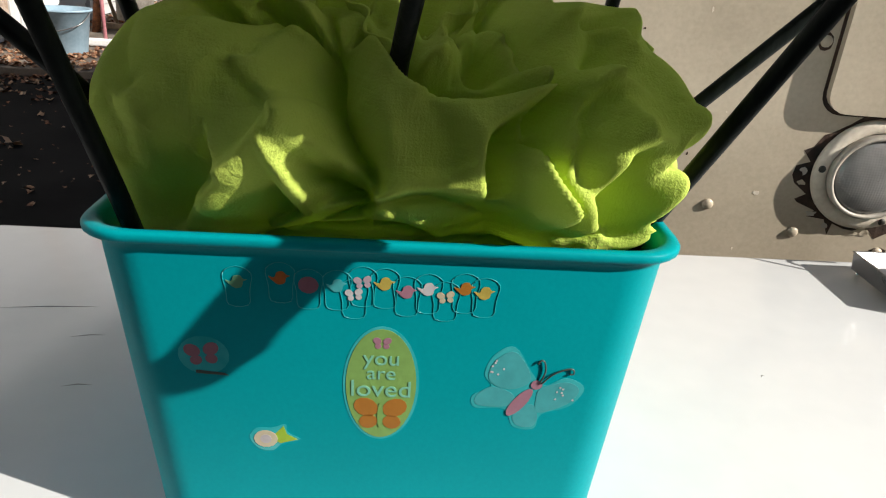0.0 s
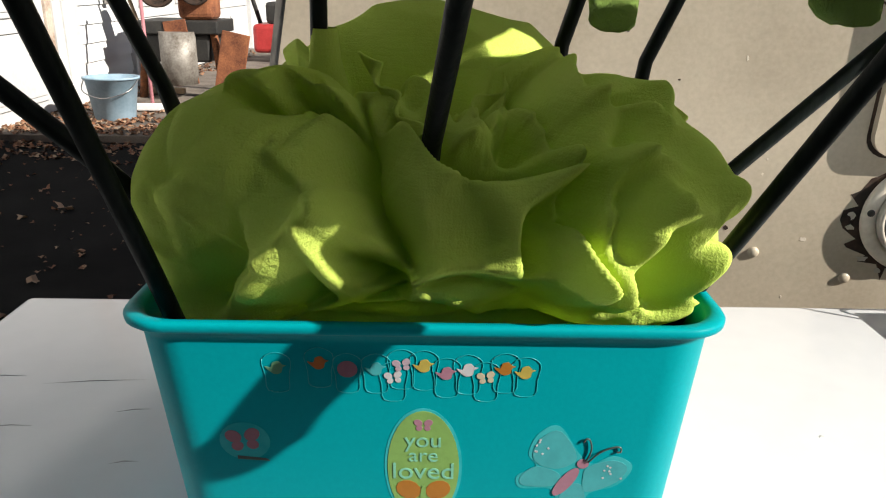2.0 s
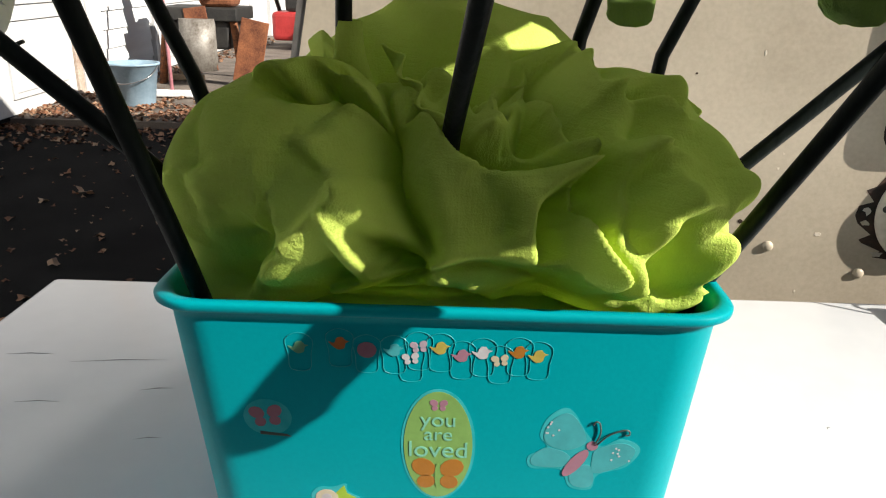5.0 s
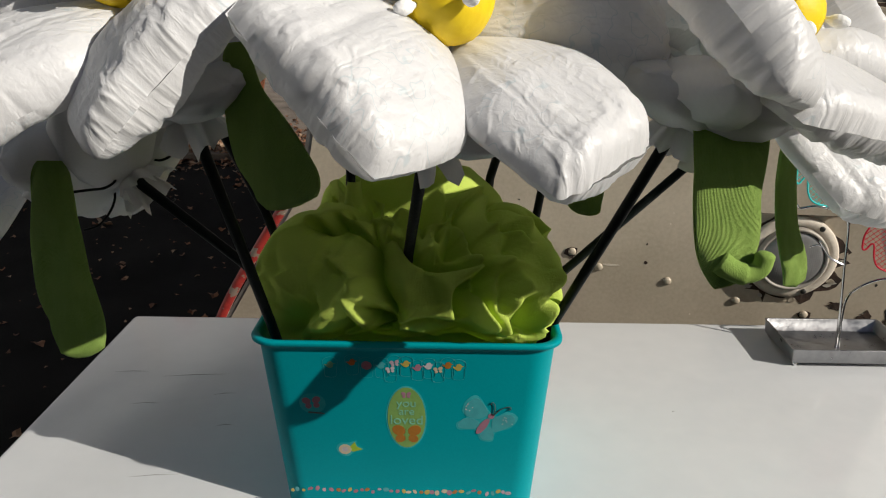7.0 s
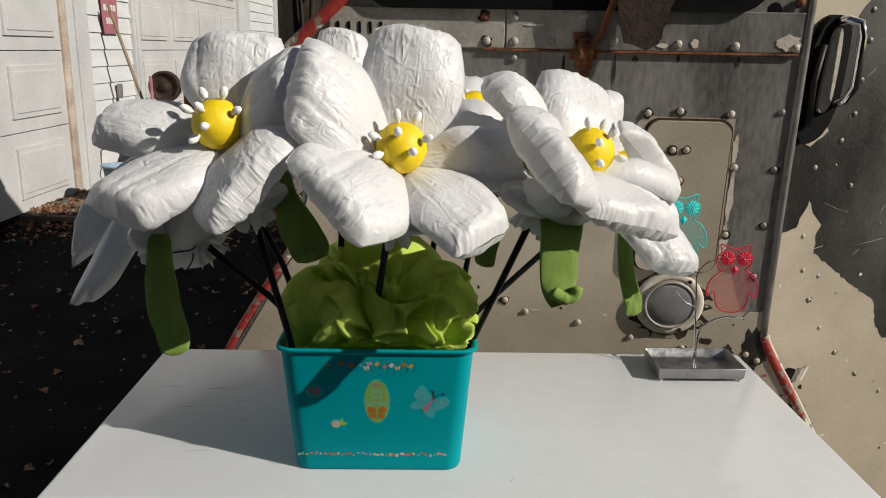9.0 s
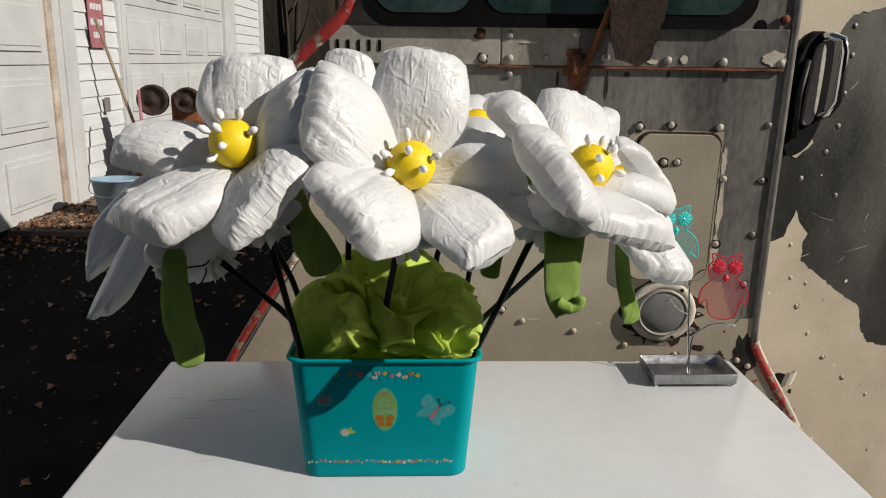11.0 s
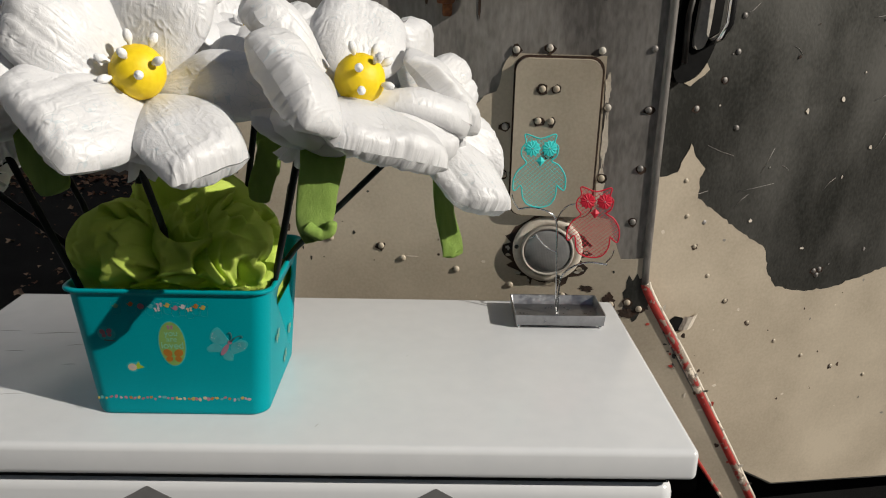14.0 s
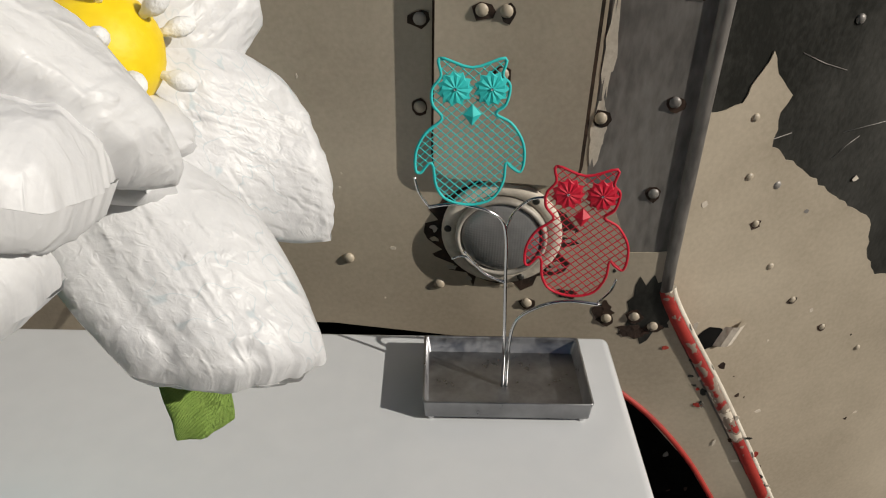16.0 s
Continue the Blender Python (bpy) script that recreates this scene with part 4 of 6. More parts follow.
        for q in w:
            decal(e, "side_sticker", q, STK_DULL, 0.0006, STICK_SIDE)
    return e


# ---- flowers ----
def petal_mesh(base, left, right, facing_way, thick, seed, wrinkle=1.0):
    """A stuffed, folded petal: narrow where it is tied, broad and blunt at its crushed end."""
    base, left, right = Vector(base), Vector(left), Vector(right)
    mid = (left + right) / 2
    axis = mid - base
    side = (right - left) / 2
    side -= axis * (side.dot(axis) / axis.length_squared) * 0.35
    nrm = side.cross(axis).normalized()
    if nrm.dot(Vector(facing_way)) < 0:
        nrm = -nrm
    skew = (right - left) / 2 - side
    rnd = random.Random(seed)
    off = Vector((rnd.uniform(0, 50), rnd.uniform(0, 50), rnd.uniform(0, 50)))
    ln, wd = axis.length, side.length
    n, m = 54, 40
    bm = shape()
    uv = bm.loops.layers.uv.new("cloth")
    grid, flat = {}, {}
    swell = rnd.uniform(0.9, 1.12)
    dent = rnd.uniform(-0.3, 0.3)
    bow = rnd.uniform(0.01, 0.06)
    # sharp creases pressed into the stuffing, as lines from near the tie to the end
    creases = [(rnd.choice((1, 1, -1)), rnd.uniform(-0.75, 0.75), rnd.uniform(-0.5, 0.5), rnd.uniform(0.0012, 0.003), rnd.uniform(0.03, 0.07)) for _ in range(2)]
    for s in (1, -1):
        for i in range(n + 1):
            v = i / n
            half = 0.3 + 0.92 * math.sin(min(1.0, v / 0.56) * math.pi / 2) ** 1.1
            if v > 0.56:
                half -= 0.22 * ((v - 0.56) / 0.44) ** 1.6
            along = 0.4 + 0.6 * min(1.0, v / 0.5) ** 0.8
            end = max(0.0, 1 - (max(0.0, v - 0.84) / 0.16) ** 2.6) ** 0.5
            for j in range(m + 1):
                u = -1 + 2 * j / m
                rim = max(0.0, 1 - abs(u) ** 2.6) ** 0.55
                puff = rim * end * along
                ragged = 0.02 * noise.noise(Vector((u * 2.3, seed * 1.7, s * 0.4))) + 0.012 * noise.noise(Vector((u * 8, seed * 1.7, 4)))
                late = max(0.0, (v - 0.6) / 0.4)
                vv = v * (1.0 + bow * (1 - u * u) + ragged * late - 0.025 * abs(u) ** 5 * late)
                edge = 1 + 0.03 * noise.noise(Vector((v * 3, seed, 3.0 * (u > 0)))) + 0.008 * noise.noise(Vector((v * 16, seed, 3.0 * (u > 0))))
                p = base + axis * vv + side * (half * u * edge) + skew * (u * v)
                q = Vector((u * half * wd, vv * ln, 0)) * 100 + off
                # pleats fan out from the tie; the end is crushed into facets
                fan = u * 5.0 + off.x
                pleat = (0.35 - abs(noise.noise(Vector((fan * 0.75, q.y * 0.05, s * 4.0))))) * 0.0014 + (0.3 - abs(noise.noise(Vector((fan * 2.1, q.y * 0.09, s * 9.0))))) * 0.0009
                crush = (0.4 - abs(noise.noise(Vector((q.x * 0.55, q.y * 0.75, s * 2.0))))) * 0.0075 + (0.35 - abs(noise.noise(Vector((q.x * 1.3, q.y * 1.5, s * 7.0))))) * 0.0036
                lump = noise.noise(Vector((q.x * 0.2 + 3, q.y * 0.17, s * 12.0))) * 0.006
                cut = 0.0
                for face, u0, du, deep, wide in creases:
                    if face == s:
                        cut += deep * math.exp(-abs(u - u0 - du * (v - 0.5)) / wide) * min(1.0, v * 1.6)
                h = thick / 2 * puff * swell * (1 + dent * u) + (pleat + crush * max(0.08, late ** 1.8) + lump - cut) * wrinkle * min(1.0, puff * 1.4)
                droop = -0.05 * ln * (2 * v - 1) ** 2 - 0.08 * wd * u * u
                grid[s, i, j] = bm.verts.new(p + nrm * (s * h + droop))
                flat[grid[s, i, j]] = (q.x + s * 30, q.y, v)
    for s in (1, -1):
        for i in range(n):
            for j in range(m):
                q = [grid[s, i, j], grid[s, i, j + 1], grid[s, i + 1, j + 1], grid[s, i + 1, j]]
                f = bm.faces.new(q if s > 0 else q[::-1])
                f.smooth = True
                for lp in f.loops:
                    lp[uv].uv = flat[lp.vert][:2]
    bmesh.ops.remove_doubles(bm, verts=bm.verts, dist=0.0005)
    return bm


def gathered_base(bm, tip, way, seed, swell=1.0, r=0.026, ln=0.055):
    """The bulging folds under the petals and the ragged frill where they are tied to the stem."""
    z = Vector(way).normalized()
    x = z.orthogonal().normalized()
    y = z.cross(x)
    rnd = random.Random(seed)
    tip = Vector(tip)
    # folded pouches round the stem
    for k in range(8):
        a = 2 * math.pi * (k + rnd.uniform(-0.2, 0.2)) / 8
        out = x * math.cos(a) + y * math.sin(a)
        axis = (out * rnd.uniform(0.8, 1.0) - z * rnd.uniform(0.05, 0.3)).normalized()
        wide = axis.cross(z).normalized()
        deep = wide.cross(axis)
        size = rnd.uniform(0.75, 1.1) * swell
        c0 = tip - z * (0.004 + 0.008 * (k % 2)) + axis * 0.032 * size
        rows = []
        for i in range(11):
            t = math.pi * i / 10
            row = []
            for j in range(20):
                b = 2 * math.pi * j / 20
                d = Vector((math.sin(t) * math.cos(b), math.sin(t) * math.sin(b), math.cos(t)))
                q = 1 + 0.16 * noise.noise(d * 2.2 + Vector((seed * 3, k * 5, 0))) + 0.1 * (0.3 - abs(noise.noise(d * 4.5 + Vector((k, seed, 3)))))
                row.append(bm.verts.new(c0 + (wide * d.x * 0.03 + deep * d.y * 0.017 + axis * d.z * 0.04) * q * size))
            rows.append(row)
        for p, q in zip(rows, rows[1:]):
            bridge(bm, p, q)
    # frill
    rows = []
    for i in range(9):
        v = i / 8
        row = []
        for j in range(40):
            a = 2 * math.pi * j / 40
            rad = r * (0.3 + 0.55 * v ** 0.8) * (1 + (0.1 + 0.25 * v) * math.sin(a * 6 + seed) + 0.3 * v * noise.noise(Vector((math.cos(a) * 2, math.sin(a) * 2, seed))))
            drop = ln * 0.5 * v * (1 + 0.5 * noise.noise(Vector((math.cos(a) * 2.5 + 7, math.sin(a) * 2.5, seed))) + 0.25 * noise.noise(Vector((math.cos(a) * 8, math.sin(a) * 8, seed))))
            row.append(bm.verts.new(tip + z * drop + (x * math.cos(a) + y * math.sin(a)) * rad))
        rows.append(row)
    for p, q in zip(rows, rows[1:]):
        bridge(bm, p, q)


def make_flower(center, way, petals, seed, stem, ball_r=0.0295, label="", pins=7, swell=1.12, wires=()):
    center, way = Vector(center), Vector(way).normalized()
    e = thing("diaper_flower", label or "large white flower of folded diapers with a yellow ball heart", "flower", at=center, group="flowers in the bin")
    o = Matrix.Translation(-center)
    bm = shape()
    ball(bm, (0, 0, 0), ball_r, 32)
    for v in bm.verts:
        v.co += v.co.normalized() * 0.0006 * noise.noise(v.co * 90 + Vector((seed, 0, 0)))
    heart = part("heart", bm, YELLOW, e, "yellow painted foam ball")
    rnd = random.Random(seed)
    x = way.orthogonal().normalized()
    y = way.cross(x)
    for k in range(pins):
        a = 2 * math.pi * (k + rnd.uniform(-0.25, 0.25)) / max(1, pins - 1)
        tilt = radians(rnd.uniform(38, 66)) if k < pins - 1 else radians(8)
        d = way * math.cos(tilt) + (x * math.cos(a) + y * math.sin(a)) * math.sin(tilt)
        c0 = d * ball_r
        bm = shape()
        tube(bm, [c0 - d * 0.002, c0 + d * 0.002, c0 + d * 0.005, c0 + d * 0.009, c0 + d * 0.0125, c0 + d * 0.0155, c0 + d * 0.0165], [0.0016, 0.0024, 0.0042, 0.005, 0.0042, 0.0028, 0.0009], 12)
        part("cotton_tip", bm, COTTON, heart)
    under = center - way * 0.034
    for k, (left, right, *tie) in enumerate(petals):
        mid = (Vector(left) + Vector(right)) / 2
        b = Vector(tie[0]) if tie else under + (mid - under).normalized() * 0.012
        pm = petal_mesh(b, left, right, way, 0.042, seed * 10 + k)
        bmesh.ops.transform(pm, matrix=o, verts=pm.verts)
        part("petal", pm, DIAPER, e)
    bm = shape()
    top = Vector(stem[-1])
    sd = (Vector(stem[-2]) - top).normalized()
    gathered_base(bm, top + sd * 0.012, sd, seed, swell)
    bmesh.ops.transform(bm, matrix=o, verts=bm.verts)
    part("gathered_base", bm, DIAPER, e, "pleated white underside tied with black wire")
    bm = shape()
    ring = []
    q = sd.orthogonal().normalized()
    for k in range(13):
        a = 2 * math.pi * k / 12
        ring.append(top + sd * 0.003 + 0.0125 * (q * math.cos(a) + sd.cross(q) * math.sin(a)) - center)
    tube(bm, ring, 0.0012, 6)
    part("tie_wire", bm, STEM, e)
    s2 = sd.cross(q)
    for a in wires:
        bm = shape()
        run = []
        for far, low in ((0.011, 0.004), (0.018, 0.018), (0.028, 0.023), (0.038, 0.022), (0.046, 0.018)):
            a += rnd.uniform(-0.14, 0.14)
            run.append(tuple(top - center + sd * low * swell + (q * math.cos(a) + s2 * math.sin(a)) * far * swell))
        tube(bm, smooth_outline(run, 4, False), 0.0011, 6)
        part("wire_end", bm, STEM, e)
    bm = shape()
    tube(bm, [o @ Vector(p) for p in stem], 0.0046, 12)
    part("stem", bm, STEM, e, "black painted wooden dowel stem")
    return e


def round_petals(center, way, angles, ln=0.13, wd=0.1, cup=20):
    """Corners of petals spread round a heart."""
    m = facing(center, way)
    out = []
    for a in angles:
        d = Vector((math.sin(radians(a)) * math.cos(radians(cup)), math.cos(radians(a)) * math.cos(radians(cup)), math.sin(radians(cup))))
        s = Vector((math.cos(radians(a)), -math.sin(radians(a)), 0))
        out.append((m @ (d * ln - s * wd / 2), m @ (d * ln + s * wd / 2)))
    return out


def facing(center, normal, up=(0, 0, 1)):
    z = Vector(normal).normalized()
    y = Vector(up)
    y = (y - z * y.dot(z)).normalized()
    return Matrix.Translation(center) @ Matrix((y.cross(z), y, z)).transposed().to_4x4()


def make_flowers():
    make_flower((0.043, -0.14, 1.294), (0.0, -0.75, 0.66), [((0.011, -0.085, 1.432), (0.112, -0.085, 1.416)), ((-0.058, -0.13, 1.421), (-0.076, -0.19, 1.324)), ((0.012, -0.265, 1.216), (-0.072, -0.215, 1.295)),
        ((0.17, -0.185, 1.22), (0.108, -0.25, 1.202)), ((0.172, -0.1, 1.314), (0.193, -0.12, 1.251))], 1,
        [(0.006, 0, 1.05), (0.009, -0.012, 1.08), (0.029, -0.133, 1.2), (0.032, -0.136, 1.225)])
    make_flower((-0.171, -0.115, 1.315), (-0.22, -0.72, 0.66), [((-0.214, -0.05, 1.413), (-0.108, -0.05, 1.419)), ((-0.334, -0.09, 1.291), (-0.302, -0.05, 1.34)), ((-0.233, -0.215, 1.222), (-0.321, -0.16, 1.237)),
        ((-0.077, -0.19, 1.3), (-0.159, -0.225, 1.214)), ((-0.07, -0.1, 1.411), (-0.08, -0.16, 1.339))], 2,
        [(-0.11, 0.01, 0.96), (-0.115, -0.012, 1.011), (-0.139, -0.09, 1.198), (-0.147, -0.096, 1.232)], label="large white diaper flower turned sideways with a yellow ball heart", wires=(1.0, 4.2))
    make_flower((0.274, -0.075, 1.285), (0.62, -0.55, 0.56), [((0.23, 0.03, 1.386), (0.324, 0.05, 1.35)), ((0.148, -0.066, 1.382), (0.17, -0.1, 1.355)), ((0.169, -0.161, 1.339), (0.237, -0.215, 1.254), (0.24, -0.11, 1.285)),
        ((0.262, -0.185, 1.234), (0.383, -0.125, 1.2)), ((0.358, -0.085, 1.198), (0.398, -0.015, 1.196)), ((0.408, -0.035, 1.24), (0.388, 0.045, 1.217))], 3,
        [(0.125, 0.04, 0.95), (0.144, 0.023, 1.002), (0.202, -0.09, 1.198), (0.214, -0.09, 1.225)], label="large white diaper flower facing outward with a yellow ball heart")
    make_flower((-0.044, 0.055, 1.351), (-0.1, -0.25, 0.96), [((-0.079, 0.095, 1.43), (-0.014, 0.105, 1.42))] + round_petals((-0.04, 0.055, 1.37), (-0.1, -0.25, 0.96), (75, 150, 210, 290), 0.115, 0.09, 5), 4,
        [(-0.049, 0.08, 1.06), (-0.052, 0.077, 1.109), (-0.044, 0.063, 1.345)], label="white diaper flower standing at the back of the bin")
    make_flower((0.136, 0.05, 1.32), (0.25, -0.2, 0.95), round_petals((0.138, 0.05, 1.34), (0.3, -0.25, 0.92), (10, 80, 152, 222, 300), 0.115, 0.09, 0), 5,
        [(0.08, 0.15, 1.05), (0.085, 0.144, 1.11), (0.136, 0.065, 1.321)], label="white diaper flower leaning back behind the others")
    make_flower((-0.341, 0.146, 1.259), (-0.8, 0.5, 0.3), [((-0.348, -0.02, 1.08), (-0.396, -0.049, 1.062)), ((-0.43, 0.049, 1.09), (-0.426, 0.078, 1.173)), ((-0.312, 0.116, 1.278), (-0.302, 0.036, 1.288)), ((-0.304, 0.159, 1.135), (-0.298, 0.167, 1.212))], 6,
        [(-0.09, 0.06, 0.98), (-0.143, -0, 1.068), (-0.219, -0.006, 1.137), (-0.24, 0.008, 1.154)], label="drooping white diaper flower hanging over the freezer edge", swell=1.35, wires=(0.3, 2.2, 3.4, 5.1))
    make_flower((0.366, 0.107, 1.235), (0.8, -0.15, 0.5), [
        ((0.329, -0.024, 1.308), (0.408, 0.012, 1.217), (0.385, 0.045, 1.265)), ((0.396, 0.011, 1.123), (0.476, 0.049, 1.105)), ((0.469, 0.139, 1.117), (0.442, 0.172, 1.202)), ((0.43, 0.187, 1.23), (0.39, 0.186, 1.304)), ((0.346, 0.135, 1.345), (0.326, 0.045, 1.345))], 7,
        [(0.13, 0.12, 0.98), (0.16, 0.1, 1.022), (0.323, 0.098, 1.183), (0.342, 0.105, 1.212)], label="white diaper flower leaning out beside the owl stand")
    make_flower((-0.142, 0.136, 1.288), (-0.5, 0.35, 0.75), round_petals((-0.142, 0.136, 1.288), (-0.5, 0.35, 0.75), (0, 72, 144, 216, 288), 0.11, 0.085, 10), 8,
        [(-0.115, 0.08, 1.02), (-0.14, 0.09, 1.088), (-0.191, 0.1, 1.19), (-0.2, 0.11, 1.22)], label="white diaper flower turned away at the back of the bin")
    make_flower((0.219, 0.196, 1.259), (0.4, 0.5, 0.75), round_petals((0.219, 0.196, 1.259), (0.4, 0.5, 0.75), (0, 72, 144, 216, 288), 0.11, 0.085, 10), 9,
        [(0.13, 0.16, 1.02), (0.143, 0.169, 1.098), (0.21, 0.187, 1.24)], label="white diaper flower turned away toward the truck")


# ---- green cloth ----
LOBES = [
    ((-0.066, 0.046, 1.044), (0.072, 0.078, 0.062)),
    ((-0.096, 0.016, 1.048), (0.038, 0.042, 0.047)),
    ((0.025, 0.028, 1.04), (0.055, 0.056, 0.048)),
    ((0.092, 0.056, 1.042), (0.06, 0.084, 0.068)),
    ((0.12, 0.014, 1.038), (0.036, 0.038, 0.05)),
    ((0.004, 0.135, 1.055), (0.106, 0.085, 0.08)),
    ((-0.005, 0.052, 0.998), (0.105, 0.043, 0.022)),
    ((-0.092, 0.034, 1.012), (0.04, 0.046, 0.04)),
    ((0.112, 0.035, 1.01), (0.034, 0.045, 0.035)),
    ((-0.05, 0.0, 1.046), (0.022, 0.029, 0.02)),
    ((-0.1, 0.03, 1.0), (0.026, 0.034, 0.035)),
    ((0.102, -0.01, 1.042), (0.028, 0.03, 0.042)),
    ((0.006, 0.108, 0.936), (0.19, 0.18, 0.05)),
]
BUNDLE = np.array((0.005, 0.095, 0.985))
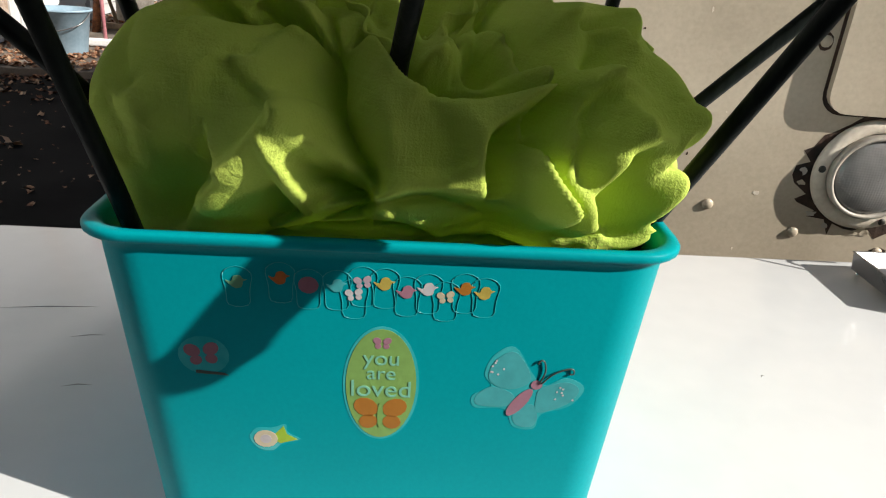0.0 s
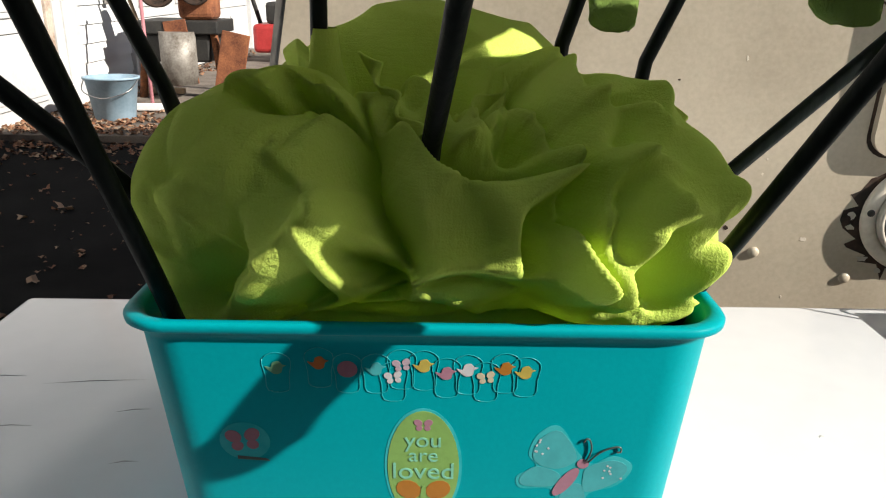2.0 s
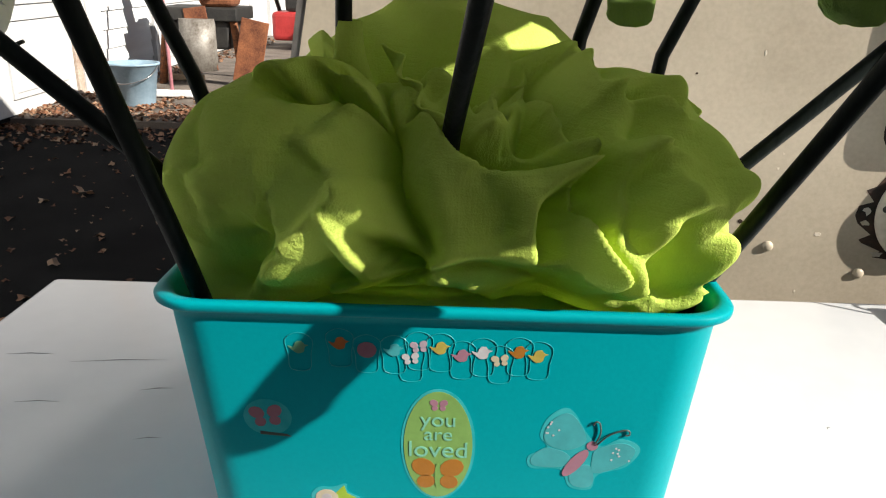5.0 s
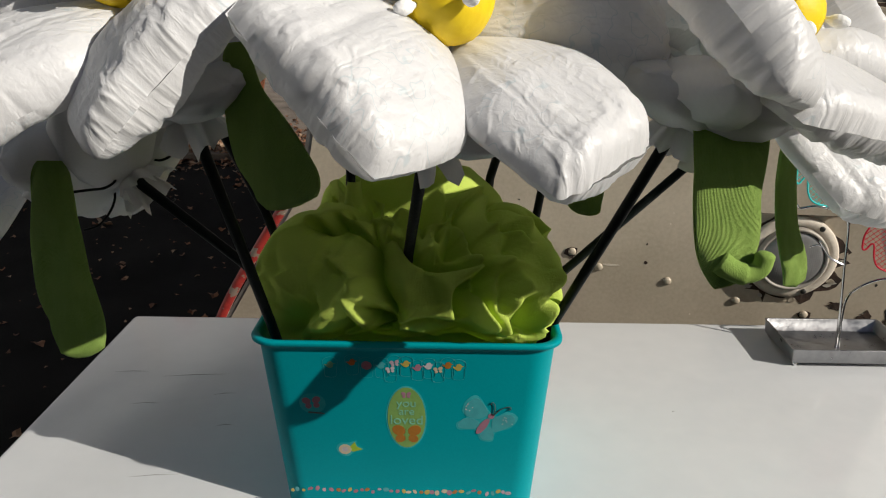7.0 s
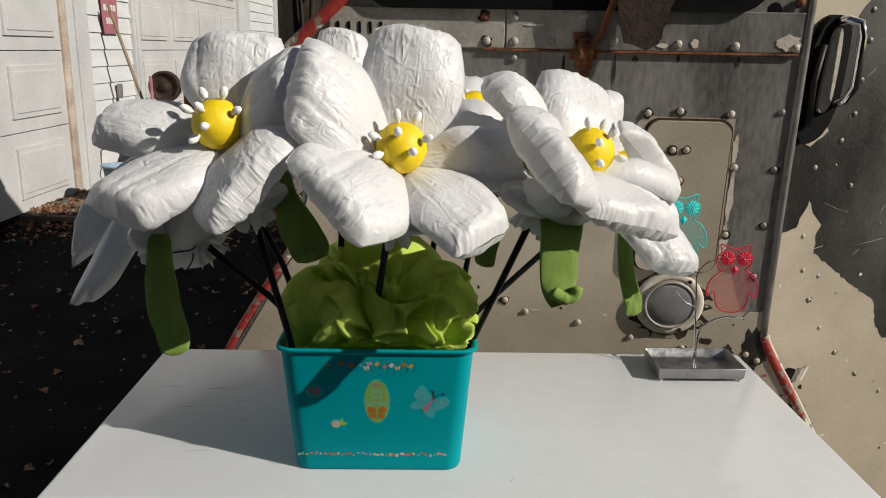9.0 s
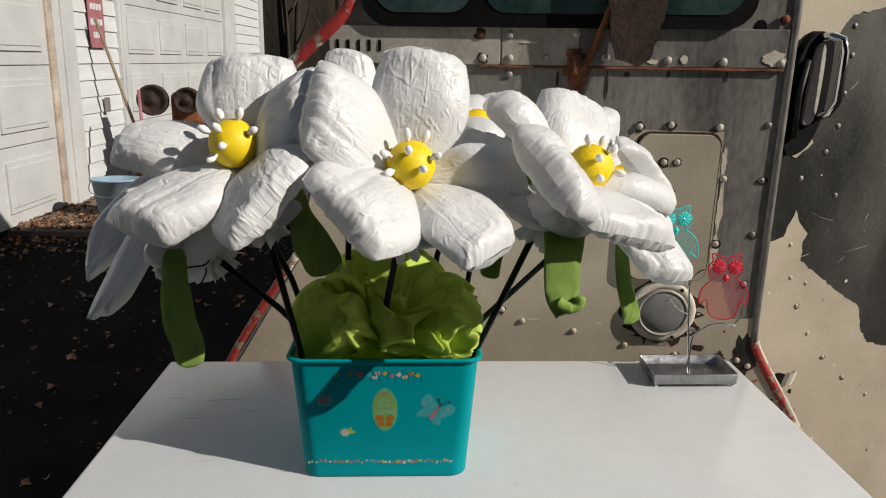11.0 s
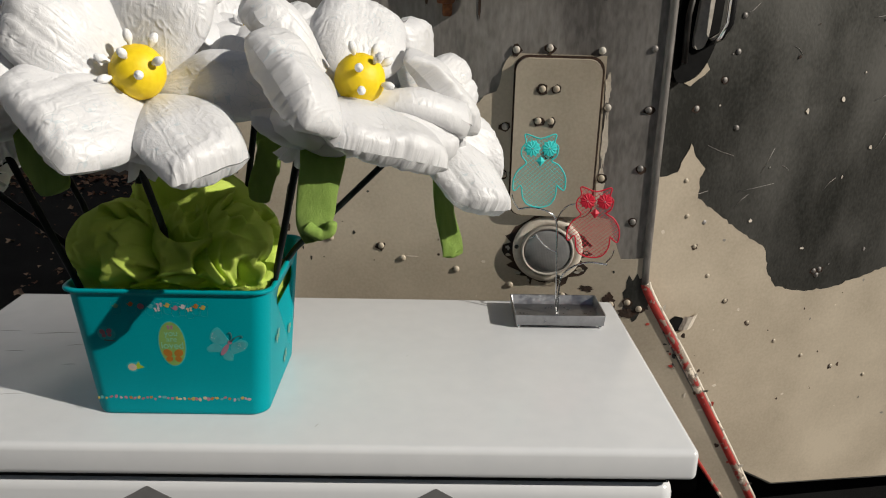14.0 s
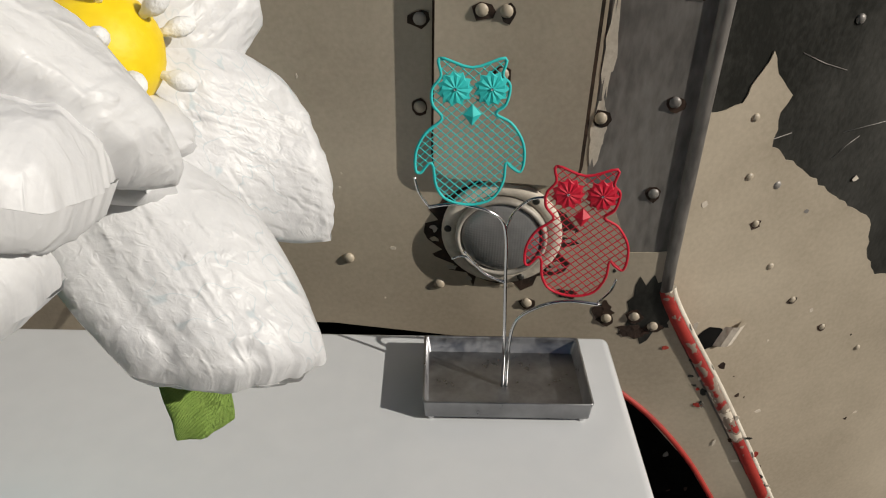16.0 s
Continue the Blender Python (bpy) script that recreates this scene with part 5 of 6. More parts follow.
# folds as lines over the bundle: kind, height, width, drop beyond an overlap (its sign tells the side), line in the flattened front
FOLDS = (
    ("lap", 0.008, 0.016, 0.012, ((-0.383, 0.463), (-0.351, 0.484), (-0.298, 0.474), (-0.285, 0.532), (-0.216, 0.507), (-0.158, 0.476), (-0.116, 0.462))),
    ("crease", 0.01, 0.004, 0, ((-0.182, 0.61), (-0.13, 0.466), (-0.112, 0.337), (-0.08, 0.268), (-0.034, 0.202), (-0.003, 0.147))),
    ("lap", 0.009, 0.014, -0.018, ((-0.097, 0.471), (-0.042, 0.448), (0.002, 0.384), (0.027, 0.351), (0.059, 0.331), (0.113, 0.316), (0.198, 0.321), (0.236, 0.317), (0.251, 0.322))),
    ("lap", 0.009, 0.012, -0.009, ((0.244, 0.704), (0.294, 0.76), (0.26, 0.525), (0.257, 0.431), (0.256, 0.359), (0.252, 0.321), (0.239, 0.282), (0.233, 0.253))),
    ("lap", 0.008, 0.01, -0.014, ((0.249, 0.314), (0.211, 0.286), (0.169, 0.25), (0.165, 0.203), (0.183, 0.147))),
    ("lap", 0.009, 0.008, -0.012, ((0.23, 0.25), (0.247, 0.206), (0.272, 0.158), (0.319, 0.085))),
    ("ridge", 0.007, 0.01, 0, ((0.225, 0.235), (0.241, 0.18), (0.283, 0.104))),
    ("valley", 0.011, 0.013, 0, ((0.297, 0.311), (0.288, 0.232), (0.307, 0.165), (0.423, 0.061))),
    ("ridge", 0.014, 0.01, 0, ((0.308, 0.333), (0.282, 0.283), (0.275, 0.229), (0.273, 0.19), (0.31, 0.098))),
    ("valley", 0.009, 0.006, 0, ((0.369, 0.22), (0.382, 0.166), (0.466, 0.045))),
    ("ridge", 0.009, 0.006, 0, ((0.32, 0.211), (0.317, 0.157), (0.346, 0.088))),
    ("ridge", 0.006, 0.007, 0, ((0.334, 0.261), (0.348, 0.225), (0.409, 0.207))),
    ("valley", 0.008, 0.006, 0, ((0.423, 0.207), (0.497, 0.186), (0.53, 0.184))),
    ("lap", 0.008, 0.009, 0.008, ((-0.334, -0.006), (-0.151, 0.092), (-0.006, 0.144), (0.083, 0.16), (0.157, 0.147), (0.259, 0.117), (0.296, 0.085))),
    ("lap", 0.007, 0.008, 0.007, ((-0.362, 0.025), (-0.235, 0.041), (-0.091, 0.069), (0.044, 0.081), (0.208, -0.032))),
    ("ridge", 0.015, 0.01, 0, ((-0.318, 0.068), (-0.243, 0.137), (-0.176, 0.197), (-0.138, 0.23), (-0.121, 0.257))),
    ("ridge", 0.01, 0.012, 0, ((-0.152, 0.273), (-0.132, 0.26), (-0.117, 0.255))),
    ("dent", 0.015, 0.012, 0, ((-0.374, 0.05), (-0.279, 0.133), (-0.192, 0.194), (-0.158, 0.219), (-0.16, 0.157), (-0.181, 0.069), (-0.422, -0.049))),
    ("ridge", 0.012, 0.009, 0, ((-0.122, 0.242), (-0.117, 0.188), (-0.124, 0.135), (-0.053, 0.12), (0.001, 0.149))),
    ("crease", 0.014, 0.005, 0, ((-0.146, 0.181), (-0.12, 0.182), (-0.084, 0.157), (-0.018, 0.138))),
    ("ridge", 0.008, 0.007, 0, ((-0.109, 0.204), (-0.054, 0.2), (-0.009, 0.169))),
    ("ridge", 0.003, 0.008, 0, ((-0.229, 0.223), (-0.266, 0.187), (-0.325, 0.139), (-0.425, 0.054))),
    ("valley", 0.007, 0.01, 0, ((-0.246, 0.193), (-0.311, 0.161), (-0.41, 0.094), (-0.491, 0.004))),
    ("valley", 0.003, 0.008, 0, ((-0.311, 0.201), (-0.347, 0.17), (-0.476, 0.048))),
    ("ridge", 0.003, 0.009, 0, ((-0.337, 0.222), (-0.366, 0.175), (-0.428, 0.11))),
    ("valley", 0.003, 0.009, 0, ((-0.344, 0.213), (-0.381, 0.156), (-0.52, 0.034))),
    ("valley", 0.004, 0.012, 0, ((-0.443, 0.255), (-0.414, 0.205), (-0.443, 0.157))),
    ("ridge", 0.005, 0.022, 0, ((-0.226, 0.303), (-0.185, 0.356), (-0.142, 0.366))),
    ("valley", 0.003, 0.018, 0, ((-0.137, 0.456), (-0.135, 0.349), (-0.127, 0.298))),
    ("valley", 0.004, 0.03, 0, ((-0.28, 0.282), (-0.222, 0.273), (-0.194, 0.297))),
    ("valley", 0.004, 0.007, 0, ((-0.233, 0.499), (-0.233, 0.4), (-0.232, 0.339))),
    ("ridge", 0.003, 0.009, 0, ((-0.326, 0.439), (-0.319, 0.358), (-0.307, 0.295))),
    ("valley", 0.003, 0.009, 0, ((-0.468, 0.404), (-0.407, 0.318), (-0.382, 0.266))),
    ("ridge", 0.003, 0.006, 0, ((-0.052, 0.355), (-0.006, 0.291), (0.014, 0.225))),
    ("valley", 0.004, 0.008, 0, ((0.055, 0.319), (0.104, 0.266), (0.139, 0.206))),
    ("ridge", 0.004, 0.006, 0, ((0.095, 0.293), (0.136, 0.257), (0.149, 0.212))),
    ("valley", 0.003, 0.006, 0, ((0.242, 0.497), (0.24, 0.412), (0.238, 0.354))),
    ("ridge", 0.003, 0.006, 0, ((0.293, 0.393), (0.287, 0.329), (0.279, 0.279))),
    ("valley", 0.003, 0.006, 0, ((0.367, 0.423), (0.344, 0.356), (0.309, 0.303))),
    ("ridge", 0.004, 0.005, 0, ((0.322, 0.28), (0.33, 0.249), (0.326, 0.221))),
    ("dent", 0.022, 0.016, 0, ((-0.418, 0.63), (-0.625, 1.141), (-0.411, 1.281), (-0.083, 1.141), (0.11, 1.083), (0.227, 0.962), (0.254, 0.815), (0.195, 0.696), (0.068, 0.452), (0.012, 0.686), (-0.096, 0.726), (-0.195, 0.707), (-0.272, 0.666), (-0.54, 0.907), (-0.778, 0.998))),
    ("lap", 0.007, 0.014, -0.008, ((-0.361, 0.509), (-0.731, 1.018), (-0.402, 0.953), (-0.159, 0.916), (0.066, 0.876), (0.184, 0.805))),
    ("ridge", 0.008, 0.006, 0, ((-0.204, 0.784), (-0.104, 0.629), (-0.002, 0.385))),
    ("ridge", 0.006, 0.009, 0, ((-0.103, 0.761), (0.01, 0.703), (0.043, 0.415))),
    ("crease", 0.009, 0.004, 0, ((-0.302, 0.946), (-0.201, 0.771), (-0.086, 0.679))),
    ("ridge", 0.006, 0.005, 0, ((-0.19, 0.556), (-0.148, 0.528), (-0.139, 0.467), (-0.176, 0.458))),
    ("ridge", 0.005, 0.004, 0, ((-0.232, 0.517), (-0.199, 0.468), (-0.157, 0.442), (-0.126, 0.462))),
    ("crease", 0.006, 0.003, 0, ((-0.259, 0.568), (-0.211, 0.542), (-0.246, 0.746))),
    ("ridge", 0.007, 0.005, 0, ((0.083, 0.711), (0.147, 0.712), (0.123, 0.515), (0.104, 0.392))),
    ("crease", 0.006, 0.004, 0, ((0.146, 0.772), (0.192, 0.712), (0.118, 0.431))),
    ("ridge", 0.006, 0.004, 0, ((0.051, 0.371), (0.077, 0.397), (0.101, 0.396))),
    ("ridge", 0.008, 0.005, 0, ((0.135, 0.783), (0.108, 0.742), (0.096, 0.688))),
    ("dent", 0.014, 0.014, 0, ((0.121, 0.401), (0.264, 0.733), (0.35, 0.817), (0.289, 0.525), (0.277, 0.412), (0.27, 0.353), (0.23, 0.361), (0.152, 0.367))),
    ("lap", 0.009, 0.013, -0.009, ((0.245, 0.842), (0.543, 0.921), (0.323, 0.535), (0.338, 0.452), (0.397, 0.429), (0.405, 0.374))),
    ("ridge", 0.004, 0.012, 0, ((0.304, 0.545), (0.326, 0.446), (0.357, 0.398), (0.353, 0.345))),
    ("valley", 0.006, 0.014, 0, ((0.336, 0.461), (0.353, 0.39), (0.325, 0.321))),
    ("valley", 0.005, 0.01, 0, ((0.46, 0.686), (0.517, 0.607), (0.551, 0.515))),
    ("ridge", 0.006, 0.005, 0, ((0.449, 0.495), (0.45, 0.446), (0.383, 0.352))),
    ("valley", 0.009, 0.009, 0, ((0.667, 0.466), (0.685, 0.373), (0.652, 0.297), (0.627, 0.212))),
    ("ridge", 0.009, 0.01, 0, ((0.688, 0.44), (0.702, 0.356), (0.694, 0.317))),
    ("valley", 0.008, 0.007, 0, ((0.612, 0.274), (0.558, 0.226), (0.526, 0.149), (0.498, 0.073))),
    ("ridge", 0.008, 0.008, 0, ((0.45, 0.278), (0.45, 0.191), (0.449, 0.085))),
    ("valley", 0.008, 0.008, 0, ((0.647, 0.499), (0.606, 0.485), (0.52, 0.436))),
)


def wave_noise(p, scale, seed, terms=5):
    """Smooth uneven waves over points in space."""
    rng = np.random.RandomState(seed)
    out = np.zeros(p.shape[:-1])
    for k in range(terms):
        way = rng.normal(size=3)
        way *= scale * (0.6 + 0.3 * k) / np.linalg.norm(way)
        out += np.sin(p @ way + rng.uniform(0, 6.3) + 1.3 * np.sin(p @ (rng.normal(size=3) * scale * 0.4))) / (1 + 0.35 * k)
    return out / 2.2


def line_reach(u, v, pts):
    """Distance to a line, the side on which a point lies, and how far along the line it falls."""
    line = np.array(smooth_outline(pts, 6, False))
    n = len(line) - 1
    best = np.full(u.shape, 9.0)
    side, along = np.zeros(u.shape), np.zeros(u.shape)
    for k in range(n):
        a, b = line[k], line[k + 1]
        d = b - a
        t = np.clip(((u - a[0]) * d[0] + (v - a[1]) * d[1]) / (d @ d + 1e-12), 0, 1)
        x, y = u - a[0] - t * d[0], v - a[1] - t * d[1]
        r = np.hypot(x, y)
        m = r < best
        best = np.where(m, r, best)
        side = np.where(m, np.sign(d[0] * y - d[1] * x), side)
        along = np.where(m, (k + t) / n, along)
    return best, side, along


def within(u, v, pts):
    line = smooth_outline(pts, 4)
    r = np.zeros(u.shape, bool)
    for (x0, y0), (x1, y1) in zip(line, line[1:] + line[:1]):
        if y0 != y1:
            r ^= ((y0 > v) != (y1 > v)) & (u < (x1 - x0) * (v - y0) / (y1 - y0) + x0)
    return r


def bundle_radius(d):
    rs = []
    for q, s in LOBES:
        o, s = BUNDLE - np.array(q), np.array(s)
        A, B, C = ((d / s) ** 2).sum(-1), 2 * (o * d / s ** 2).sum(-1), ((o / s) ** 2).sum() - 1
        disc = B * B - 4 * A * C
        rs.append(np.where(disc > 0, (-B + np.sqrt(np.maximum(disc, 0))) / (2 * A), 0.0))
    rs = np.stack(rs)
    top = rs.max(0)
    return top + 0.004 * np.log(np.exp((rs - top) / 0.004).sum(0))


def fold_relief(u, v, r):
    """How far the folds stand off the bundle."""
    unit = 2 * r / (1 + u * u + v * v)
    h = np.zeros(u.shape)
    for kind, height, wide, drop, pts in FOLDS:
        gain = {"lap": 1.2, "dent": 2.0, "crease": 4.0, "ridge": 1.9, "valley": 3.0}[kind] if height > 0.004 else 1.8
        height, drop = height * gain, drop * 2.6
        px, py = [q[0] for q in pts], [q[1] for q in pts]
        pad = 0.45 if kind == "lap" else 0.3
        near = (u > min(px) - pad) & (u < max(px) + pad) & (v > min(py) - pad) & (v < max(py) + pad)
        uu, vv, sc = u[near], v[near], unit[near]
        if kind == "dent":
            dist, _, _ = line_reach(uu, vv, tuple(pts) + (pts[0],))
            e = np.clip(dist * sc / wide, 0, 1)
            h[near] -= np.where(within(uu, vv, pts), height * e * e * (3 - 2 * e), 0)
            continue
        dist, side, along = line_reach(uu, vv, pts)
        dist = dist * sc
        fade = np.clip(np.minimum(along, 1 - along) / 0.22, 0, 1) if kind != "ridge" else 0.25 + 0.75 * np.clip(np.minimum(along, 1 - along) / 0.3, 0, 1)
        fade = fade * (2 - fade)
        if kind == "ridge":
            q = height * np.exp(-1.3 * (np.sqrt(dist ** 2 + 0.0035 ** 2) - 0.0035) / wide)
        elif kind == "valley":
            q = -height * np.exp(-1.2 * (np.sqrt(dist ** 2 + 0.002 ** 2) - 0.002) / wide)
        elif kind == "crease":
            q = -height * np.exp(-dist / wide)
        else:
            s = dist * side * (1 if drop > 0 else -1)
            lip = np.sqrt(1 - (1 - np.clip(s / 0.0035, 0, 1)) ** 2)
            q = np.where(s > 0, height * np.exp(-(s / wide) ** 2) * lip, -abs(drop) * np.exp(np.minimum(s, 0) / (wide * 0.55)) * np.clip(-s / 0.0012, 0, 1))
        h[near] += q * fade
    return h


def make_cloth():
    def spaced(lo, hi, n):
        t = np.linspace(math.asinh(lo * 0.8), math.asinh(hi * 0.8), n)
        return np.sinh(t) / 0.8
    us, vs = spaced(-3.2, 3.2, 820), spaced(-0.7, 3.2, 500)
    u, v = np.meshgrid(us, vs)
    w = 2 / (1 + u * u + v * v)
    d = np.stack([u * w, 1 - w, v * w], -1)
    r = bundle_radius(d)
    h = fold_relief(u, v, r) - 0.004
    p = BUNDLE + d * r[..., None]
    # loose drapes at the back and sides, where no single fold is told apart
    loose = np.clip((np.hypot(u * 0.9, v) - 0.95) / 0.4, 0, 1)
    h += loose * (0.007 * (0.5 - np.abs(wave_noise(p * (1, 1, 0.6), 42, 3))) + 0.005 * wave_noise(p, 75, 5))
    h += 0.0016 * wave_noise(p, 55, 11) + 0.0010 * (0.4 - np.abs(wave_noise(p, 90, 12))) + 0.0004 * wave_noise(p, 230, 13)
    for _ in range(1):
        h[1:-1, 1:-1] = 0.4 * h[1:-1, 1:-1] + 0.15 * (h[:-2, 1:-1] + h[2:, 1:-1] + h[1:-1, :-2] + h[1:-1, 2:])
    p = BUNDLE + d * (r + h)[..., None]
    # stays inside the tapering bin below its rim
    rise = np.clip((p[..., 2] - BIN_Z0) / 0.2, 0, 1)
    low = p[..., 2] < 1.004
    hx, hy = 0.1125 + 0.0145 * rise, 0.103 + 0.0215 * rise
    p[..., 0] = np.where(low, np.clip(p[..., 0], BX - hx, BX + hx), p[..., 0])
    p[..., 1] = np.where(low, np.clip(p[..., 1], BY - hy, BY + hy), p[..., 1])
    n, m = u.shape
    k = np.arange(n * m).reshape(n, m)
    faces = np.stack([k[:-1, :-1], k[:-1, 1:], k[1:, 1:], k[1:, :-1]], -1).reshape(-1, 4)
    me = bpy.data.meshes.new("baby_blanket")
    me.from_pydata(p.reshape(-1, 3).tolist(), [], faces.tolist())
    me.polygons.foreach_set("use_smooth", [True] * len(me.polygons))
    me.materials.append(CLOTH)
    blanket = tagged(new("baby_blanket", me), "lime green cotton blanket bunched up inside the teal bin", "blanket")

    def hem(pts, wide, seed):
        """A stitched hem edge standing off the folds."""
        line = [Vector(q) for q in smooth_outline([tuple(q) for q in pts], 8, False)]
        hb = shape()
        lo, hi = [], []
        for k, q in enumerate(line):
            t = (line[min(k + 1, len(line) - 1)] - line[max(k - 1, 0)]).normalized()
            out = Vector((0.1, -0.75, 0.65))
            out = (out - t * out.dot(t)).normalized()
            w = wide * (0.8 + 0.5 * noise.noise(Vector((k * 0.3, seed, 0))))
            sway = t.cross(out) * 0.004 * math.sin(k * 0.55 + seed)
            lo.append((hb.verts.new(q - out * 0.006), hb.verts.new(q - out * 0.006 + t.cross(out) * 0.0016)))
            hi.append((hb.verts.new(q + out * w + sway), hb.verts.new(q + out * w + sway + t.cross(out) * 0.0016)))
        for k in range(len(line) - 1):
            for a, b in (((lo[k][0], hi[k][0]), (lo[k + 1][0], hi[k + 1][0])), ((lo[k][1], hi[k][1]), (lo[k + 1][1], hi[k + 1][1])), ((hi[k][0], hi[k][1]), (hi[k + 1][0], hi[k + 1][1]))):
                hb.faces.new((a[0], a[1], b[1], b[0])).smooth = True
        part("hem", hb, CLOTH, blanket, "overlocked hem edge")

    hem([(-0.0246, 0.05, 1.1114), (-0.0186, 0.043, 1.1024), (-0.012, 0.034, 1.0934), (-0.0038, 0.022, 1.0847), (0.0038, 0.008, 1.0769)], 0.006, 1)
    hem([(0.045, 0.03, 1.1), (0.035, 0.025, 1.092), (0.024, 0.012, 1.084)], 0.008, 2)
    cb = shape()
    tube(cb, [(-0.049, 0.078, 1.092), (-0.049, 0.0775, 1.105), (-0.049, 0.077, 1.122)], [0.012, 0.0085, 0.0068], 20, False)
    part("collar", cb, CLOTH, blanket, smooth=True)


# ---- socks ----
def make_sock(pts, widths, across, thick=0.011, seed=1, label="green ribbed baby sock hanging like a leaf from a flower", toe=()):
    """A flat empty sock along a line of points; across: the way its width runs."""
    bm = shape()
    line = [Vector(p) for p in smooth_outline([tuple(p) for p in pts], 7, False)]
    ws = smooth_outline([(w, 0) for w in widths], 7, False)
    uv = bm.loops.layers.uv.new("knit")
    place = {}
    rows, n = [], 28
    for i, p in enumerate(line):
        d = (line[min(i + 1, len(line) - 1)] - line[max(i - 1, 0)]).normalized()
        a = Vector(across)
        a = (a - d * a.dot(d)).normalized()
        b = d.cross(a)
        row = []
        v = i / (len(line) - 1)
        close = 1.0 if 0.06 < v < 0.93 else max(0.12, ((1 - v) / 0.07 if v > 0.5 else 0.5 + v / 0.12)) ** 0.5
        for k in range(n):
            t = 2 * math.pi * k / n
            w = ws[i][0] / 2 * close
            wob = 0.0035 * noise.noise(Vector((math.cos(t) * 1.3 + seed, math.sin(t) + v * 5, seed * 3.1)))
            th = thick / 2 * close * (0.75 + 0.5 * noise.noise(Vector((v * 4, seed, math.cos(t)))))
            row.append(bm.verts.new(p + a * math.cos(t) * (w + wob) + b * (math.sin(t) * th + wob * 0.7)))
            place[row[-1]] = (math.cos(t) * 0.5, v)
        rows.append(row)
    for u, v in zip(rows, rows[1:]):
        bridge(bm, u, v)
    bm.faces.new(rows[0])
    bm.faces.new(rows[-1])
    for f in bm.faces:
        for lp in f.loops:
            lp[uv].uv = place[lp.vert]
    sock = tagged(part("baby_sock", bm, SOCK, smooth=True), label, "sock", group="socks as leaves")
    if toe:
        bm = shape()
        tube(bm, smooth_outline(toe, 5, False), [0.008] * 4 + [0.0075] * 6 + [0.0062] * (5 * len(toe) - 5 - 10) + [0.004], 14)
        part("toe", bm, SOCK, sock, smooth=True)


def make_socks():
    make_sock([(-0.268, -0.057, 1.169), (-0.27, -0.061, 1.126), (-0.263, -0.075, 1.079), (-0.25, -0.088, 1.045), (-0.246, -0.095, 1.018)], [0.026, 0.036, 0.042, 0.042, 0.03], (1, 0.2, 0.1), 0.013, 1)
    make_sock([(0.237, -0.098, 1.251), (0.237, -0.118, 1.212), (0.232, -0.142, 1.164), (0.23, -0.159, 1.134), (0.237, -0.166, 1.118)], [0.048, 0.053, 0.046, 0.04, 0.03], (1, 0.1, 0.2), 0.017, 2, "green ribbed baby sock with a hooked toe hanging from a flower", toe=[(0.222, -0.167, 1.132), (0.23, -0.169, 1.127), (0.24, -0.17, 1.125), (0.248, -0.17, 1.129), (0.25, -0.17, 1.14)])
    make_sock([(0.369, 0.098, 1.159), (0.373, 0.101, 1.117), (0.381, 0.096, 1.069), (0.39, 0.09, 1.035), (0.392, 0.088, 1.015)], [0.014, 0.028, 0.034, 0.036, 0.032], (0.8, 0.5, 0), 0.014, 3)
    make_sock([(-0.096, -0.124, 1.264), (-0.092, -0.133, 1.23), (-0.077, -0.139, 1.197), (-0.064, -0.142, 1.173), (-0.059, -0.144, 1.159)], [0.02, 0.034, 0.05, 0.054, 0.036], (1, -0.3, 0.25), 0.015, 4)
    make_sock([(0.157, -0.043, 1.207), (0.156, -0.052, 1.178), (0.151, -0.062, 1.154), (0.147, -0.069, 1.134)], [0.02, 0.028, 0.03, 0.024], (1, 0.2, 0), 0.011, 5)
    make_sock([(0.188, -0.024, 1.283), (0.192, -0.023, 1.254), (0.196, -0.018, 1.226)], [0.03, 0.034, 0.02], (1, 0.3, 0), 0.01, 6)
    make_sock([(0.11, 0.167, 1.24), (0.113, 0.163, 1.192), (0.117, 0.158, 1.145), (0.115, 0.154, 1.117)], [0.03, 0.035, 0.033, 0.026], (1, 0, 0), 0.012, 7)
    make_sock([(-0.03, 0.177, 1.24), (-0.027, 0.178, 1.192), (-0.024, 0.178, 1.159)], [0.03, 0.036, 0.03], (1, 0, 0), 0.012, 8)


# ---- owl stand ----
OWL = [(-0.0305, 0.0705), (-0.0015, 0.062), (0.0275, 0.0705), (0.0262, 0.055), (0.0333, 0.046), (0.0305, 0.0285), (0.0218, 0.0198), (0.0363, 0.011), (0.0479, -0.0063), (0.0508, -0.0237), (0.0479, -0.0368), (0.0392, -0.0324), (0.0334, -0.028), (0.032, -0.0469), (0.0218, -0.0643), (0.0015, -0.0701), (-0.0218, -0.0643), (-0.032, -0.0498), (-0.0348, -0.031), (-0.0392, -0.028), (-0.0464, -0.0368), (-0.0513, -0.0339), (-0.0508, -0.015), (-0.042, 0.0024), (-0.0275, 0.0155), (-0.0363, 0.0285), (-0.0368, 0.043), (-0.029, 0.0546)]


def inside(p, poly):
    r = False
    for (x0, z0), (x1, z1) in zip(poly, poly[1:] + poly[:1]):
        if (z0 > p[1]) != (z1 > p[1]) and p[0] < (x1 - x0) * (p[1] - z0) / (z1 - z0) + x0:
            r = not r
    return r


